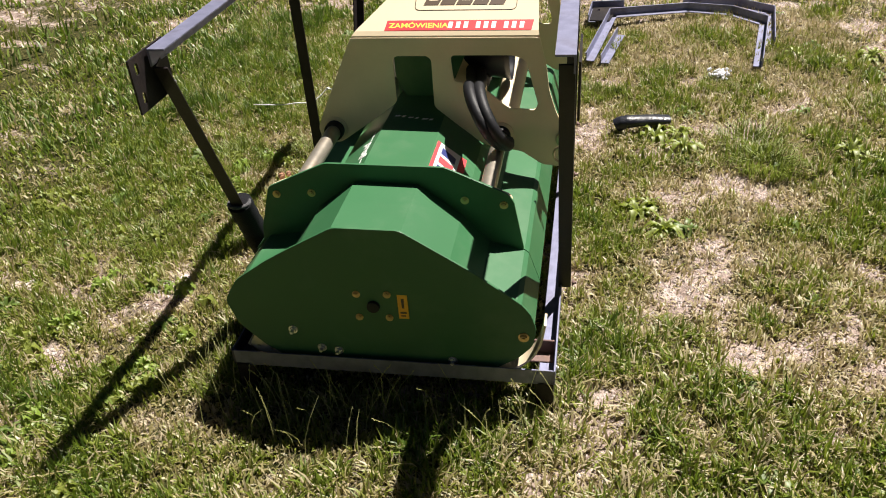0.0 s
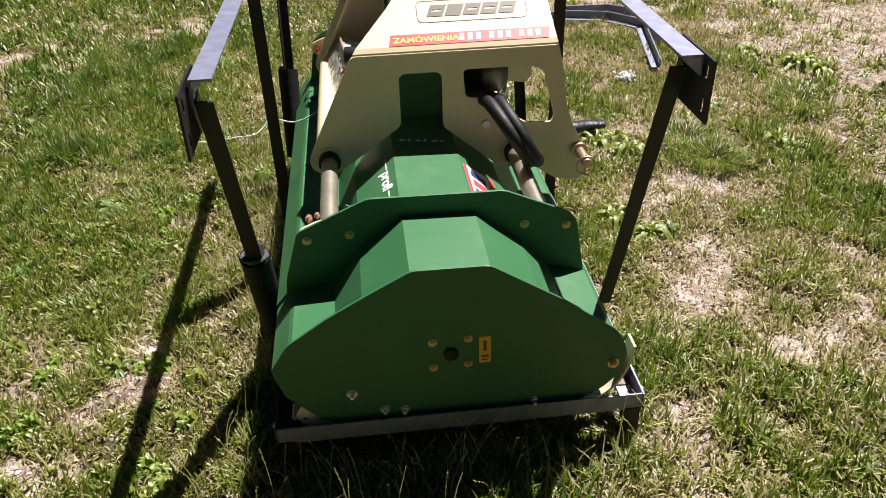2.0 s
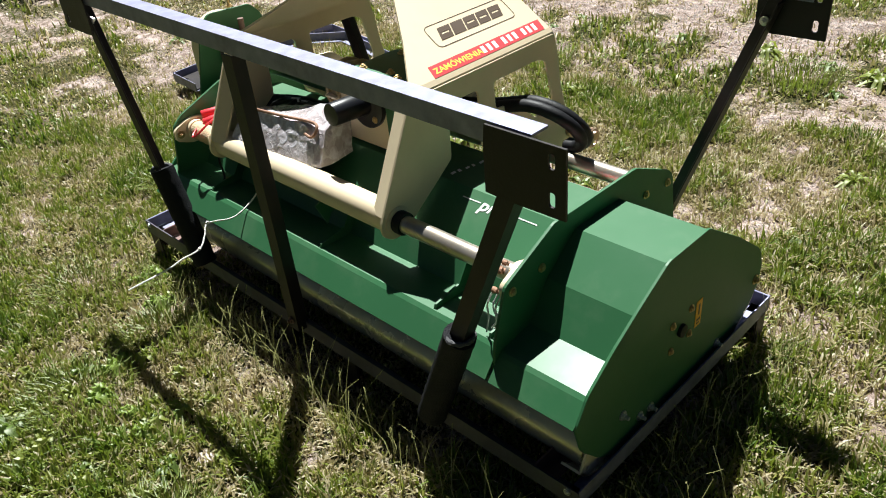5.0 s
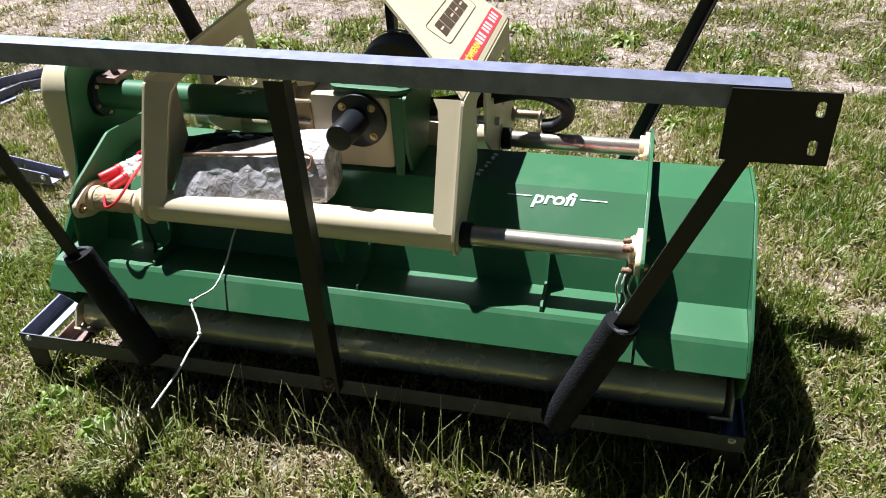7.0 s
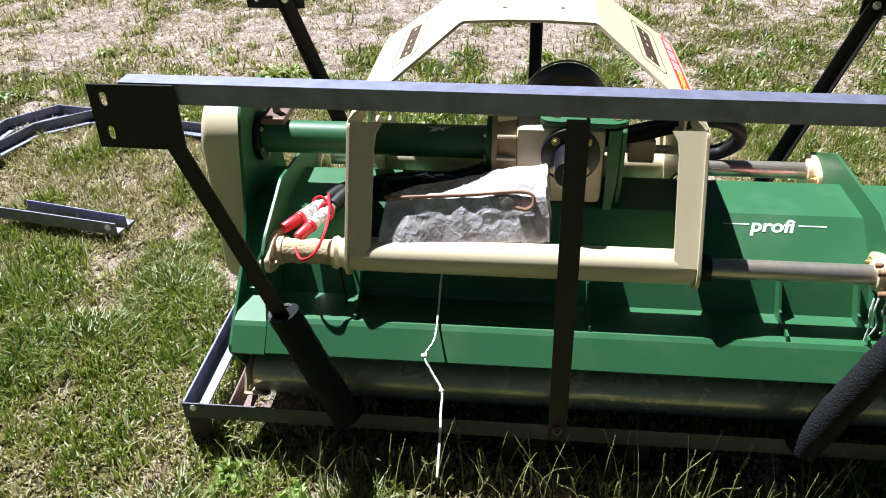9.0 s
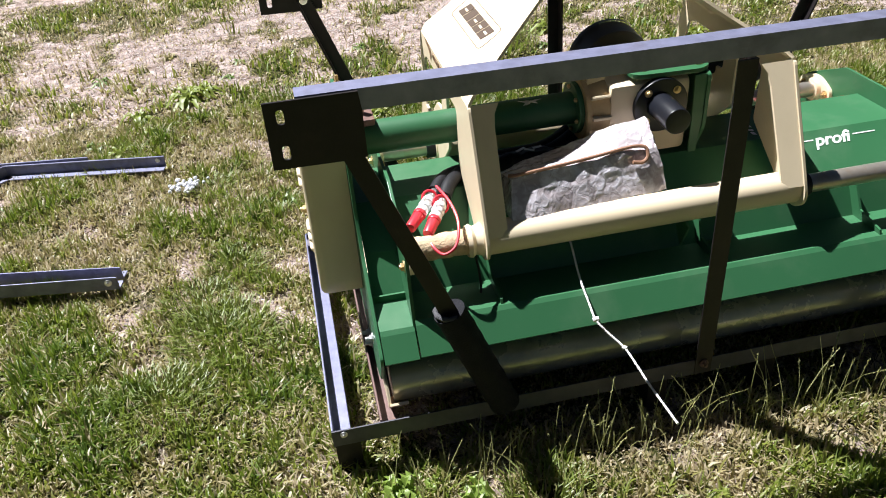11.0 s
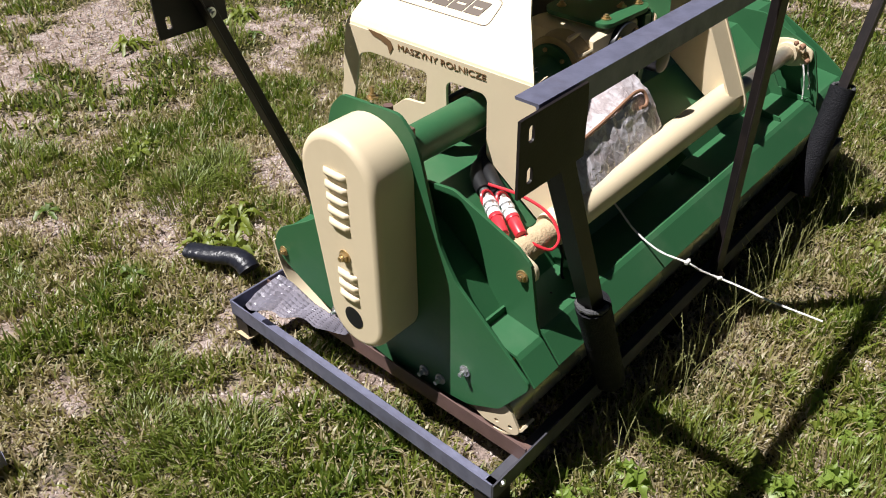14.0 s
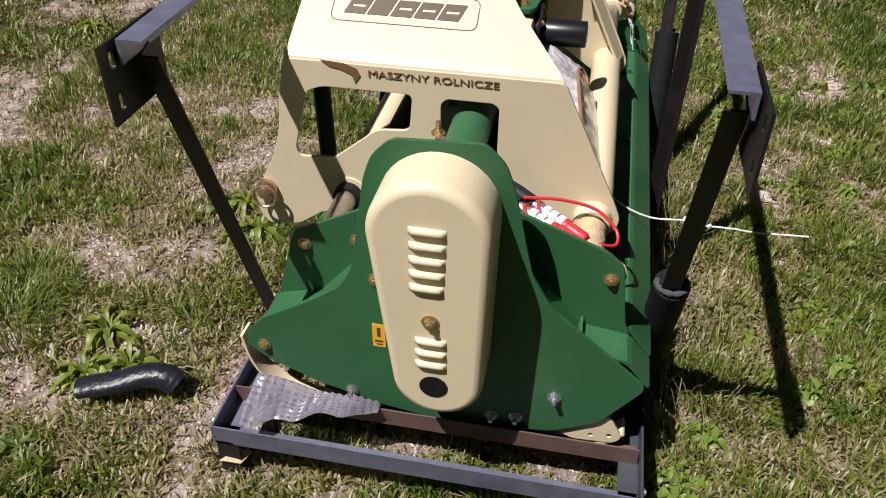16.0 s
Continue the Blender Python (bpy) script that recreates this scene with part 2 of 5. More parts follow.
def ground_material():
    m = bpy.data.materials.new("turf_soil")
    m.use_nodes = True
    n, l = m.node_tree.nodes, m.node_tree.links
    b = n["Principled BSDF"]
    b.inputs["Roughness"].default_value = 0.95
    b.inputs["Specular IOR Level"].default_value = 0.15
    co = n.new("ShaderNodeTexCoord")
    at = n.new("ShaderNodeAttribute")
    at.attribute_name = "bare"

    def noise_node(scale, detail=8, rough=0.6):
        t = n.new("ShaderNodeTexNoise")
        t.inputs["Scale"].default_value = scale
        t.inputs["Detail"].default_value = detail
        t.inputs["Roughness"].default_value = rough
        l.new(co.outputs["Object"], t.inputs["Vector"])
        return t

    def ramp_node(src, stops):
        r = n.new("ShaderNodeValToRGB")
        e = r.color_ramp.elements
        e[0].position, e[0].color = stops[0][0], (*stops[0][1], 1)
        e[1].position, e[1].color = stops[-1][0], (*stops[-1][1], 1)
        for p, c in stops[1:-1]:
            k = e.new(p)
            k.color = (*c, 1)
        l.new(src, r.inputs[0])
        return r

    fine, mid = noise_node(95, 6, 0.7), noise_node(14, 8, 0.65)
    # dead-grass colours; near-black stops put the shade between blades into the colour
    thatch_shade = ramp_node(fine.outputs["Fac"], [(0.36, (0.008, 0.011, 0.002)), (0.50, (0.034, 0.037, 0.008)),
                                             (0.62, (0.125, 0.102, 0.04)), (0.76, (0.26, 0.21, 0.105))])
    soil = ramp_node(mid.outputs["Fac"], [(0.36, (0.14, 0.100, 0.078)), (0.5, (0.335, 0.262, 0.232)),
                                          (0.63, (0.50, 0.415, 0.385))])
    speck = ramp_node(noise_node(160, 4, 0.7).outputs["Fac"], [(0.36, (0.45, 0.42, 0.40)), (0.5, (1, 1, 1)), (0.7, (1.25, 1.2, 1.15))])
    sm = n.new("ShaderNodeMixRGB")
    sm.blend_type = "MULTIPLY"
    sm.inputs[0].default_value = 1
    l.new(soil.outputs[0], sm.inputs[1])
    l.new(speck.outputs[0], sm.inputs[2])
    add = n.new("ShaderNodeMath")
    add.operation = "MULTIPLY_ADD"
    both = n.new("ShaderNodeMixRGB")
    both.inputs[0].default_value = 0.22
    l.new(noise_node(40, 6, 0.7).outputs["Fac"], both.inputs[1])
    l.new(noise_node(1.1, 5, 0.6).outputs["Fac"], both.inputs[2])
    l.new(both.outputs[0], add.inputs[0])
    add.inputs[1].default_value = 0.95
    l.new(at.outputs["Fac"], add.inputs[2])
    fac = n.new("ShaderNodeMapRange")
    fac.inputs["From Min"].default_value = 1.00
    fac.inputs["From Max"].default_value = 1.16
    l.new(add.outputs[0], fac.inputs["Value"])
    mx = n.new("ShaderNodeMixRGB")
    l.new(fac.outputs[0], mx.inputs[0])
    l.new(thatch_shade.outputs[0], mx.inputs[1])
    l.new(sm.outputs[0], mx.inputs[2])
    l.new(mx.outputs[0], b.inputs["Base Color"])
    bp = n.new("ShaderNodeBump")
    bp.inputs["Strength"].default_value = 0.8
    bp.inputs["Distance"].default_value = 0.012
    l.new(noise_node(70, 8, 0.75).outputs["Fac"], bp.inputs["Height"])
    l.new(bp.outputs[0], b.inputs["Normal"])
    return m


TURF = ground_material()


# ---- mesh tools ----
def finish(name, bm, mat, smooth=False):
    bmesh.ops.recalc_face_normals(bm, faces=bm.faces)
    me = bpy.data.meshes.new(name)
    bm.to_mesh(me)
    bm.free()
    me.materials.append(mat)
    if smooth:
        me.polygons.foreach_set("use_smooth", [True] * len(me.polygons))
        me.set_sharp_from_angle(angle=radians(38))
    return me


def part(name, bm, mat, parent=None, label="", smooth=False):
    ob = new(name, finish(name, bm, mat, smooth))
    if parent:
        ob.parent = parent
        ob.matrix_parent_inverse = Matrix.Translation(-parent.location)
    return tagged(ob, label)


def empty(name, at, label, category, group="", kind=""):
    ob = new(name)
    ob.empty_display_size = 0.1
    ob.location = at
    return tagged(ob, label, category, group, kind)


def merged(*bms):
    """All given bmeshes in one."""
    out = bmesh.new()
    for b in bms:
        me = bpy.data.meshes.new("tmp")
        b.to_mesh(me)
        b.free()
        out.from_mesh(me)
        bpy.data.meshes.remove(me)
    return out


def box(x0, x1, y0, y1, z0, z1, bevel=0.0):
    bm = bmesh.new()
    bmesh.ops.create_cube(bm, size=1)
    for v in bm.verts:
        v.co = Vector(((x0 + x1) / 2 + v.co.x * (x1 - x0), (y0 + y1) / 2 + v.co.y * (y1 - y0), (z0 + z1) / 2 + v.co.z * (z1 - z0)))
    if bevel:
        bmesh.ops.bevel(bm, geom=bm.edges[:], offset=bevel, segments=2, affect="EDGES", profile=0.6)
    return bm


def sheet(outline, axis, at, thick, holes=(), bevel=0.0):
    """A flat plate: outline (and holes) in the two other axes, from at to at + thick along axis."""
    bm = bmesh.new()
    place = {"x": lambda a, b: (at, a, b), "y": lambda a, b: (a, at, b), "z": lambda a, b: (a, b, at)}[axis]
    edges = []
    for loop in (outline, *holes):
        vs = [bm.verts.new(place(a, b)) for a, b in loop]
        edges += [bm.edges.new((vs[i], vs[(i + 1) % len(vs)])) for i in range(len(vs))]
    bmesh.ops.triangle_fill(bm, edges=edges, use_beauty=True, use_dissolve=not holes)
    off = Vector({"x": (thick, 0, 0), "y": (0, thick, 0), "z": (0, 0, thick)}[axis])
    ret = bmesh.ops.extrude_face_region(bm, geom=bm.faces[:])
    bmesh.ops.translate(bm, vec=off, verts=[g for g in ret["geom"] if isinstance(g, bmesh.types.BMVert)])
    if bevel:
        bmesh.ops.recalc_face_normals(bm, faces=bm.faces)
        sharp = [e for e in bm.edges if len(e.link_faces) == 2 and e.calc_face_angle(0) > 1.2]
        bmesh.ops.bevel(bm, geom=sharp, offset=bevel, segments=2, affect="EDGES", profile=0.6)
    return bm


def rounded(points, r=0.02, seg=4):
    """A closed outline with its corners cut to arcs of about radius r."""
    out, n = [], len(points)
    for i in range(n):
        p, a, b = (Vector((*points[k % n], 0)) for k in (i, i - 1, i + 1))
        da, db = a - p, b - p
        d = min(r, da.length * 0.45, db.length * 0.45)
        p0, p1 = p + da.normalized() * d, p + db.normalized() * d
        for k in range(seg + 1):
            t = k / seg
            q = (1 - t) ** 2 * p0 + 2 * t * (1 - t) * p + t * t * p1
            out.append((q.x, q.y))
    return out


def ring_outline(cy, cz, r, n=20, r2=None):
    return [(cy + r * math.cos(2 * math.pi * k / n), cz + (r2 or r) * math.sin(2 * math.pi * k / n)) for k in range(n)]


def rod(p0, p1, r0, r1=None, seg=20, bevel=0.0, caps=True):
    bm = bmesh.new()
    p0, p1 = Vector(p0), Vector(p1)
    bmesh.ops.create_cone(bm, cap_ends=caps, segments=seg, radius1=r0, radius2=r0 if r1 is None else r1, depth=(p1 - p0).length)
    if bevel:
        es = [e for e in bm.edges if abs(e.verts[0].co.z - e.verts[1].co.z) < 1e-6]
        bmesh.ops.bevel(bm, geom=es, offset=bevel, segments=2, affect="EDGES", profile=0.6)
    q = (p1 - p0).to_track_quat("Z", "Y").to_matrix().to_4x4()
    bmesh.ops.transform(bm, matrix=Matrix.Translation((p0 + p1) / 2) @ q, verts=bm.verts)
    return bm


def curve_points(pts, steps=8):
    """Catmull-Rom through the points."""
    pts = [Vector(p) for p in pts]
    pts = [2 * pts[0] - pts[1], *pts, 2 * pts[-1] - pts[-2]]
    out = []
    for i in range(1, len(pts) - 2):
        a, b, c, d = pts[i - 1:i + 3]
        for k in range(steps):
            t = k / steps
            out.append(0.5 * (2 * b + (c - a) * t + (2 * a - 5 * b + 4 * c - d) * t * t + (3 * b - a - 3 * c + d) * t ** 3))
    return out + [pts[-2]]


def hose(pts, r, seg=10, steps=8, wobble=0.0):
    """A round tube swept along a smooth line."""
    path = curve_points(pts, steps)
    bm, rings, side = bmesh.new(), [], None
    for i, p in enumerate(path):
        t = (path[min(i + 1, len(path) - 1)] - path[max(i - 1, 0)]).normalized()
        side = (side - t * side.dot(t)).normalized() if side else t.orthogonal().normalized()
        up = t.cross(side)
        rr = r * (1 + wobble * math.sin(i * 2.1))
        rings.append([bm.verts.new(p + rr * (math.cos(a) * side + math.sin(a) * up)) for a in (2 * math.pi * k / seg for k in range(seg))])
    for a, b in zip(rings, rings[1:]):
        for k in range(seg):
            bm.faces.new((a[k], a[(k + 1) % seg], b[(k + 1) % seg], b[k]))
    bm.faces.new(rings[0][::-1])
    bm.faces.new(rings[-1])
    return bm


def angle_bar(p0, p1, u, v, su=0.045, sv=0.045, t=0.005):
    """An L-section bar from p0 to p1, its heel on that line, legs along u and v."""
    p0, p1, u, v = Vector(p0), Vector(p1), Vector(u).normalized(), Vector(v).normalized()
    sec = [(0, 0), (su, 0), (su, t * 0.7), (su - t * 0.3, t), (t * 1.4, t), (t, t * 1.4), (t, sv - t * 0.3), (t * 0.7, sv), (0, sv)]
    bm = bmesh.new()
    a = [bm.verts.new(p0 + u * i + v * j) for i, j in sec]
    b = [bm.verts.new(p1 + u * i + v * j) for i, j in sec]
    n = len(sec)
    for k in range(n):
        bm.faces.new((a[k], a[(k + 1) % n], b[(k + 1) % n], b[k]))
    bm.faces.new(a[::-1])
    bm.faces.new(b)
    return bm


def bolt(p, axis, size=0.010, length=0.012, washer=True):
    """Hexagon head on a washer with a stub of thread."""
    p, a = Vector(p), Vector(axis).normalized()
    bms = [rod(p, p + a * size * 0.9, size, seg=6, bevel=size * 0.12)]
    if washer:
        bms.append(rod(p - a * 0.001, p + a * 0.0025, size * 1.45, seg=16))
    bms.append(rod(p + a * size * 0.85, p + a * (size * 0.9 + length * 0.5), size * 0.55, seg=10, bevel=0.001))
    return merged(*bms)


def strip(points, x0, x1, t=0.006):
    """A bent flat strip: the line of points in y, z, as wide as x0 to x1, t thick."""
    bm, rows = bmesh.new(), []
    for i, (y, z) in enumerate(points):
        a, b = points[max(i - 1, 0)], points[min(i + 1, len(points) - 1)]
        d = Vector((b[0] - a[0], b[1] - a[1])).normalized()
        ny, nz = -d.y * t, d.x * t
        rows.append([bm.verts.new(c) for c in ((x0, y, z), (x1, y, z), (x1, y + ny, z + nz), (x0, y + ny, z + nz))])
    for a, b in zip(rows, rows[1:]):
        for k in range(4):
            bm.faces.new((a[k], a[(k + 1) % 4], b[(k + 1) % 4], b[k]))
    bm.faces.new(rows[0][::-1])
    bm.faces.new(rows[-1])
    return bm


def lettering(name, text, size, m, mat, parent, label="", squeeze=1.0, shear=0.0, bold=0.0):
    """Raised print in the built-in font, its base line's left end at the pose m."""
    cu = bpy.data.curves.new("print", "FONT")
    cu.body, cu.size, cu.extrude, cu.shear, cu.offset = text, size, 0.0006, shear, bold
    tmp = bpy.data.objects.new("print", cu)
    scene.collection.objects.link(tmp)
    me = bpy.data.meshes.new_from_object(tmp.evaluated_get(bpy.context.evaluated_depsgraph_get()))
    bpy.data.objects.remove(tmp)
    me.transform(m @ Matrix.Diagonal((squeeze, 1, 1, 1)))
    me.materials.clear()
    me.materials.append(mat)
    ob = new(name, me)
    ob.parent = parent
    ob.matrix_parent_inverse = Matrix.Translation(-parent.location)
    return tagged(ob, label)


def frame_on(origin, right, up):
    """A pose whose x runs along right and y along up, on a sloping face."""
    r, u = Vector(right).normalized(), Vector(up).normalized()
    n = r.cross(u).normalized()
    u = n.cross(r)
    return Matrix.Translation(origin) @ Matrix((r, u, n)).transposed().to_4x4()


def flat(outline, m, t=0.0008, holes=()):
    """A thin film or block on a face: outline in the face's own x and y."""
    bm = sheet(outline, "z", 0, t, holes)
    bmesh.ops.transform(bm, matrix=m, verts=bm.verts)
    return bm


def rect(x0, y0, x1, y1, lean=0.0):
    return [(x0, y0), (x1, y0), (x1 + lean, y1), (x0 + lean, y1)]


# ---- ground: one sheet to the horizon, and what grows on it ----
RNG = np.random.default_rng(7)
LATTICE = RNG.random((6, 64, 64))


def soft_noise(x, y, size, k=0):
    """Smooth value noise in 0..1 with cells of the given size in metres."""
    u, v = np.asarray(x, float) / size + 17.3 * k, np.asarray(y, float) / size + 5.1 * k
    i, j = np.floor(u).astype(int), np.floor(v).astype(int)
    a, b = u - i, v - j
    a, b = a * a * (3 - 2 * a), b * b * (3 - 2 * b)
    t = LATTICE[k]
    i0, i1, j0, j1 = i % 64, (i + 1) % 64, j % 64, (j + 1) % 64
    return (t[i0, j0] * (1 - a) + t[i1, j0] * a) * (1 - b) + (t[i0, j1] * (1 - a) + t[i1, j1] * a) * b


def smooth(v, lo, hi):
    t = np.clip((v - lo) / (hi - lo), 0, 1)
    return t * t * (3 - 2 * t)


def bareness(x, y):
    """How bare the turf is, 0 to 1: small worn spots, drier on the far side, and a bare track beyond."""
    spots = 0.22 * soft_noise(x, y, 0.75, 0) + 0.38 * soft_noise(x, y, 0.19, 1) + 0.25 * soft_noise(x, y, 0.085, 2) + 0.15 * soft_noise(x, y, 0.04, 3)
    dry = 0.06 * smooth(y, 0.9, 1.6) + 0.01 * smooth(-x, 0.2, 1.2) - 0.05 * smooth(-y, 0.5, 1.4)
    track = np.exp(-((y - 3.35 - 0.12 * x) / 0.55) ** 2) * smooth(x, 2.6, 0.6) * 0.120
    track2 = smooth(y, 3.2, 4.4) * 0.10 * smooth(x, -0.5, 1.0)
    worn = 0.16 * np.exp(-(((x - 1.25) / 0.55) ** 2 + ((y - 1.28) / 0.22) ** 2))
    worn += 0.24 * np.exp(-(((x - 1.55) / 0.17) ** 2 + ((y + 0.40) / 0.11) ** 2))
    worn += 0.20 * np.exp(-(((x - 2.35) / 0.20) ** 2 + ((y + 0.75) / 0.16) ** 2))
    for sx, sy, sr, k in ((1.37, -1.12, 0.10, 0.25), (1.36, -0.43, 0.10, 0.20), (2.08, -0.62, 0.09, 0.22), (1.86, -0.20, 0.08, 0.20), (2.25, -0.25, 0.10, 0.15), (0.65, 1.58, 0.12, 0.20), (0.20, 1.58, 0.12, 0.14), (1.05, 2.47, 0.16, 0.16), (0.02, 2.08, 0.10, 0.16), (-0.27, 1.52, 0.08, 0.20), (-0.42, 1.45, 0.06, 0.2), (2.0, 1.35, 0.14, 0.14), (-0.74, 0.52, 0.10, 0.20), (-0.62, 0.80, 0.08, 0.18), (-0.58, 1.02, 0.09, 0.16), (1.20, -0.14, 0.12, 0.12), (1.52, -0.16, 0.12, 0.14)):
        worn = worn + k * np.exp(-((x - sx) ** 2 + (y - sy) ** 2) / (sr * sr))
    return spots + dry + track + track2 + worn


def ground_height(x, y):
    z = 0.05 * (soft_noise(x, y, 1.3, 4) - 0.5) + 0.022 * (soft_noise(x, y, 0.23, 5) - 0.5)
    inside = smooth(x, -0.35, -0.05) * smooth(-x, -2.25, -1.95) * smooth(y, -0.35, -0.05) * smooth(-y, -1.25, -0.95)
    return z * (1 - 0.85 * inside) + 0.016 * smooth(y, 1.0, 1.8) - 0.005


def spread(lo, hi, step, reach):
    mid = np.arange(lo, hi + step / 2, step)
    grow = step * np.cumsum(1.22 ** np.arange(1, 60))
    grow = grow[grow < reach]
    return np.concatenate([lo - grow[::-1], mid, hi + grow])


def build_ground():
    xs, ys = spread(-3.0, 4.2, 0.04, 900), spread(-2.2, 5.0, 0.04, 900)
    gx, gy = np.meshgrid(xs, ys, indexing="ij")
    near = np.exp(-((np.abs(gx - 0.8) / 14) ** 4 + (np.abs(gy - 1.0) / 14) ** 4))
    gz = ground_height(gx, gy) * near
    nx, ny = len(xs), len(ys)
    co = np.stack([gx, gy, gz], -1).reshape(-1, 3)
    idx = np.arange(nx * ny).reshape(nx, ny)
    quads = np.stack([idx[:-1, :-1], idx[1:, :-1], idx[1:, 1:], idx[:-1, 1:]], -1).reshape(-1, 4)
    me = bpy.data.meshes.new("ground")
    me.from_pydata(co.tolist(), [], quads.tolist())
    me.polygons.foreach_set("use_smooth", [True] * len(me.polygons))
    at = me.attributes.new("bare", "FLOAT", "POINT")
    away = np.maximum(np.abs(gx - 0.8) - 5.2, np.abs(gy - 1.2) - 4.6)
    bare = bareness(gx, gy)
    bare = bare + (0.47 - bare) * smooth(away, 0.0, 3.0)
    at.data.foreach_set("value", bare.reshape(-1).astype(np.float32))
    me.materials.append(TURF)
    return tagged(new("ground", me), "dry mown turf with bare pinkish soil patches", "ground", kind="structure")


build_ground()


def blades(name, label, count, x0, x1, y0, y1, height, width, keep_out=None, straw=0.0):
    """Many single grass blades in one mesh: two joints each, bent over, thin where the soil is bare."""
    r = RNG
    x, y = r.uniform(x0, x1, count), r.uniform(y0, y1, count)
    bare = bareness(x, y)
    keep = r.random(count) > smooth(bare, 0.51, 0.80) * 0.86
    if keep_out is not None:
        keep &= ~keep_out(x, y)
    keep &= r.random(count) > 0.75 * smooth(soft_noise(x, y, 0.048, 3) * 0.6 + soft_noise(x, y, 0.024, 1) * 0.4, 0.48, 0.20)
    x, y, bare = x[keep], y[keep], bare[keep]
    n = len(x)
    lush = smooth(soft_noise(x, y, 0.33, 0) * 0.6 + soft_noise(x, y, 0.11, 2) * 0.4, 0.3, 0.75)
    clump = soft_noise(x, y, 0.048, 3) * 0.6 + soft_noise(x, y, 0.024, 1) * 0.4
    h = height * (0.35 + 0.9 * r.random(n)) * (0.65 + 0.60 * lush) * (0.70 + 0.60 * smooth(clump, 0.25, 0.75))
    tone = 0.36 + 0.36 * lush - 1.1 * np.clip(bare - 0.42, 0, 1) + r.normal(0, 0.13, n) + 0.75 * (clump - 0.5) + 0.10 * smooth(-y, -0.1, 0.5) + 0.06 * smooth(-y, 0.45, 0.95) * smooth(2.2 - x, -0.2, 0.8) - 0.05 * smooth(y, 0.9, 1.6) + 0.12 * np.exp(-(((x + 0.36) / 0.42) ** 2 + ((y - 0.45) / 0.5) ** 2)) - 0.11 * smooth(-x, 0.30, 0.65) * smooth(y, -0.1, 0.4) - 0.24 * np.exp(-(((x - 0.98) / 0.85) ** 2 + ((y + 0.25) / 0.29) ** 2)) - straw
    h *= 1 + 0.35 * smooth(-y, 0.4, 0.95) * smooth(2.2 - x, -0.2, 0.8)
    dead = r.random(n) < 0.20 - 0.08 * smooth(-y, 0.0, 0.6) - 0.09 * np.exp(-(((x + 0.36) / 0.42) ** 2 + ((y - 0.45) / 0.5) ** 2)) + 0.25 * smooth(bare, 0.4, 0.6)
    tone[dead] = r.uniform(0.0, 0.33, dead.sum())
    under = (x > 0.1) & (x < 1.9) & (y > 0.0) & (y < 0.9)
    h[under] *= 0.6
    ang = r.uniform(0, 2 * np.pi, n)
    lean = np.abs(r.normal(0.55, 0.45, n)) + dead * r.uniform(0.2, 0.9, n)
    lean = np.clip(lean, 0, 1.45)
    dx, dy = np.cos(ang), np.sin(ang)
    sx, sy = -dy, dx
    w = width * r.uniform(0.6, 1.3, n)
    z = ground_height(x, y) - 0.004
    base = np.stack([x, y, z], -1)
    out1, out2 = np.sin(lean * 0.6) * h * 0.55, np.sin(lean * 0.6) * h * 0.55 + np.sin(np.minimum(lean * 1.35, 1.6)) * h * 0.5
    up1, up2 = np.cos(lean * 0.6) * h * 0.55, np.cos(lean * 0.6) * h * 0.55 + np.cos(np.minimum(lean * 1.35, 1.6)) * h * 0.5
    side = np.stack([sx, sy, 0 * sx], -1) * w[:, None] * 0.5
    mid = base + np.stack([dx * out1, dy * out1, up1], -1)
    tip = base + np.stack([dx * out2, dy * out2, up2], -1)
    co = np.stack([base - side, base + side, mid + side * 0.8, mid - side * 0.8, tip], 1).reshape(-1, 3).astype(np.float32)
    first = np.arange(n)[:, None] * 5
    loops = np.concatenate([first + [0, 1, 2, 3], first + [3, 2, 4]], 1).reshape(-1).astype(np.int32)
    starts = (np.arange(n)[:, None] * 7 + [0, 4]).reshape(-1).astype(np.int32)
    me = bpy.data.meshes.new(name)
    me.vertices.add(n * 5)
    me.vertices.foreach_set("co", co.reshape(-1))
    me.loops.add(n * 7)
    me.loops.foreach_set("vertex_index", loops)
    me.polygons.add(n * 2)
    me.polygons.foreach_set("loop_start", starts)
    me.update(calc_edges=True)
    at = me.attributes.new("tone", "FLOAT", "POINT")
    at.data.foreach_set("value", np.repeat(np.clip(tone, 0, 1), 5).astype(np.float32))
    me.materials.append(GRASS)
    return tagged(new(name, me), label, "grass", kind="stuff")


def near_zone(x, y):
    return (x > -1.5) & (x < 3.1) & (y > -1.25) & (y < 2.3)


def mid_zone(x, y):
    return (x > -3.2) & (x < 4.2) & (y > -2.2) & (y < 4.6)


blades("grass", "short dry green and straw lawn grass", 450000, -1.5, 3.1, -1.25, 2.3, 0.048, 0.0068)
blades("grass", "short lawn grass with straw patches", 220000, -3.2, 4.2, -2.2, 4.6, 0.044, 0.0100, near_zone)
blades("grass", "distant lawn grass", 90000, -7.0, 7.0, -4.5, 9.0, 0.07, 0.016, mid_zone)


blades("grass_litter", "dry straw litter and dead clippings in the turf", 110000, -1.5, 3.1, -1.25, 2.5, 0.020, 0.0065, straw=0.5)


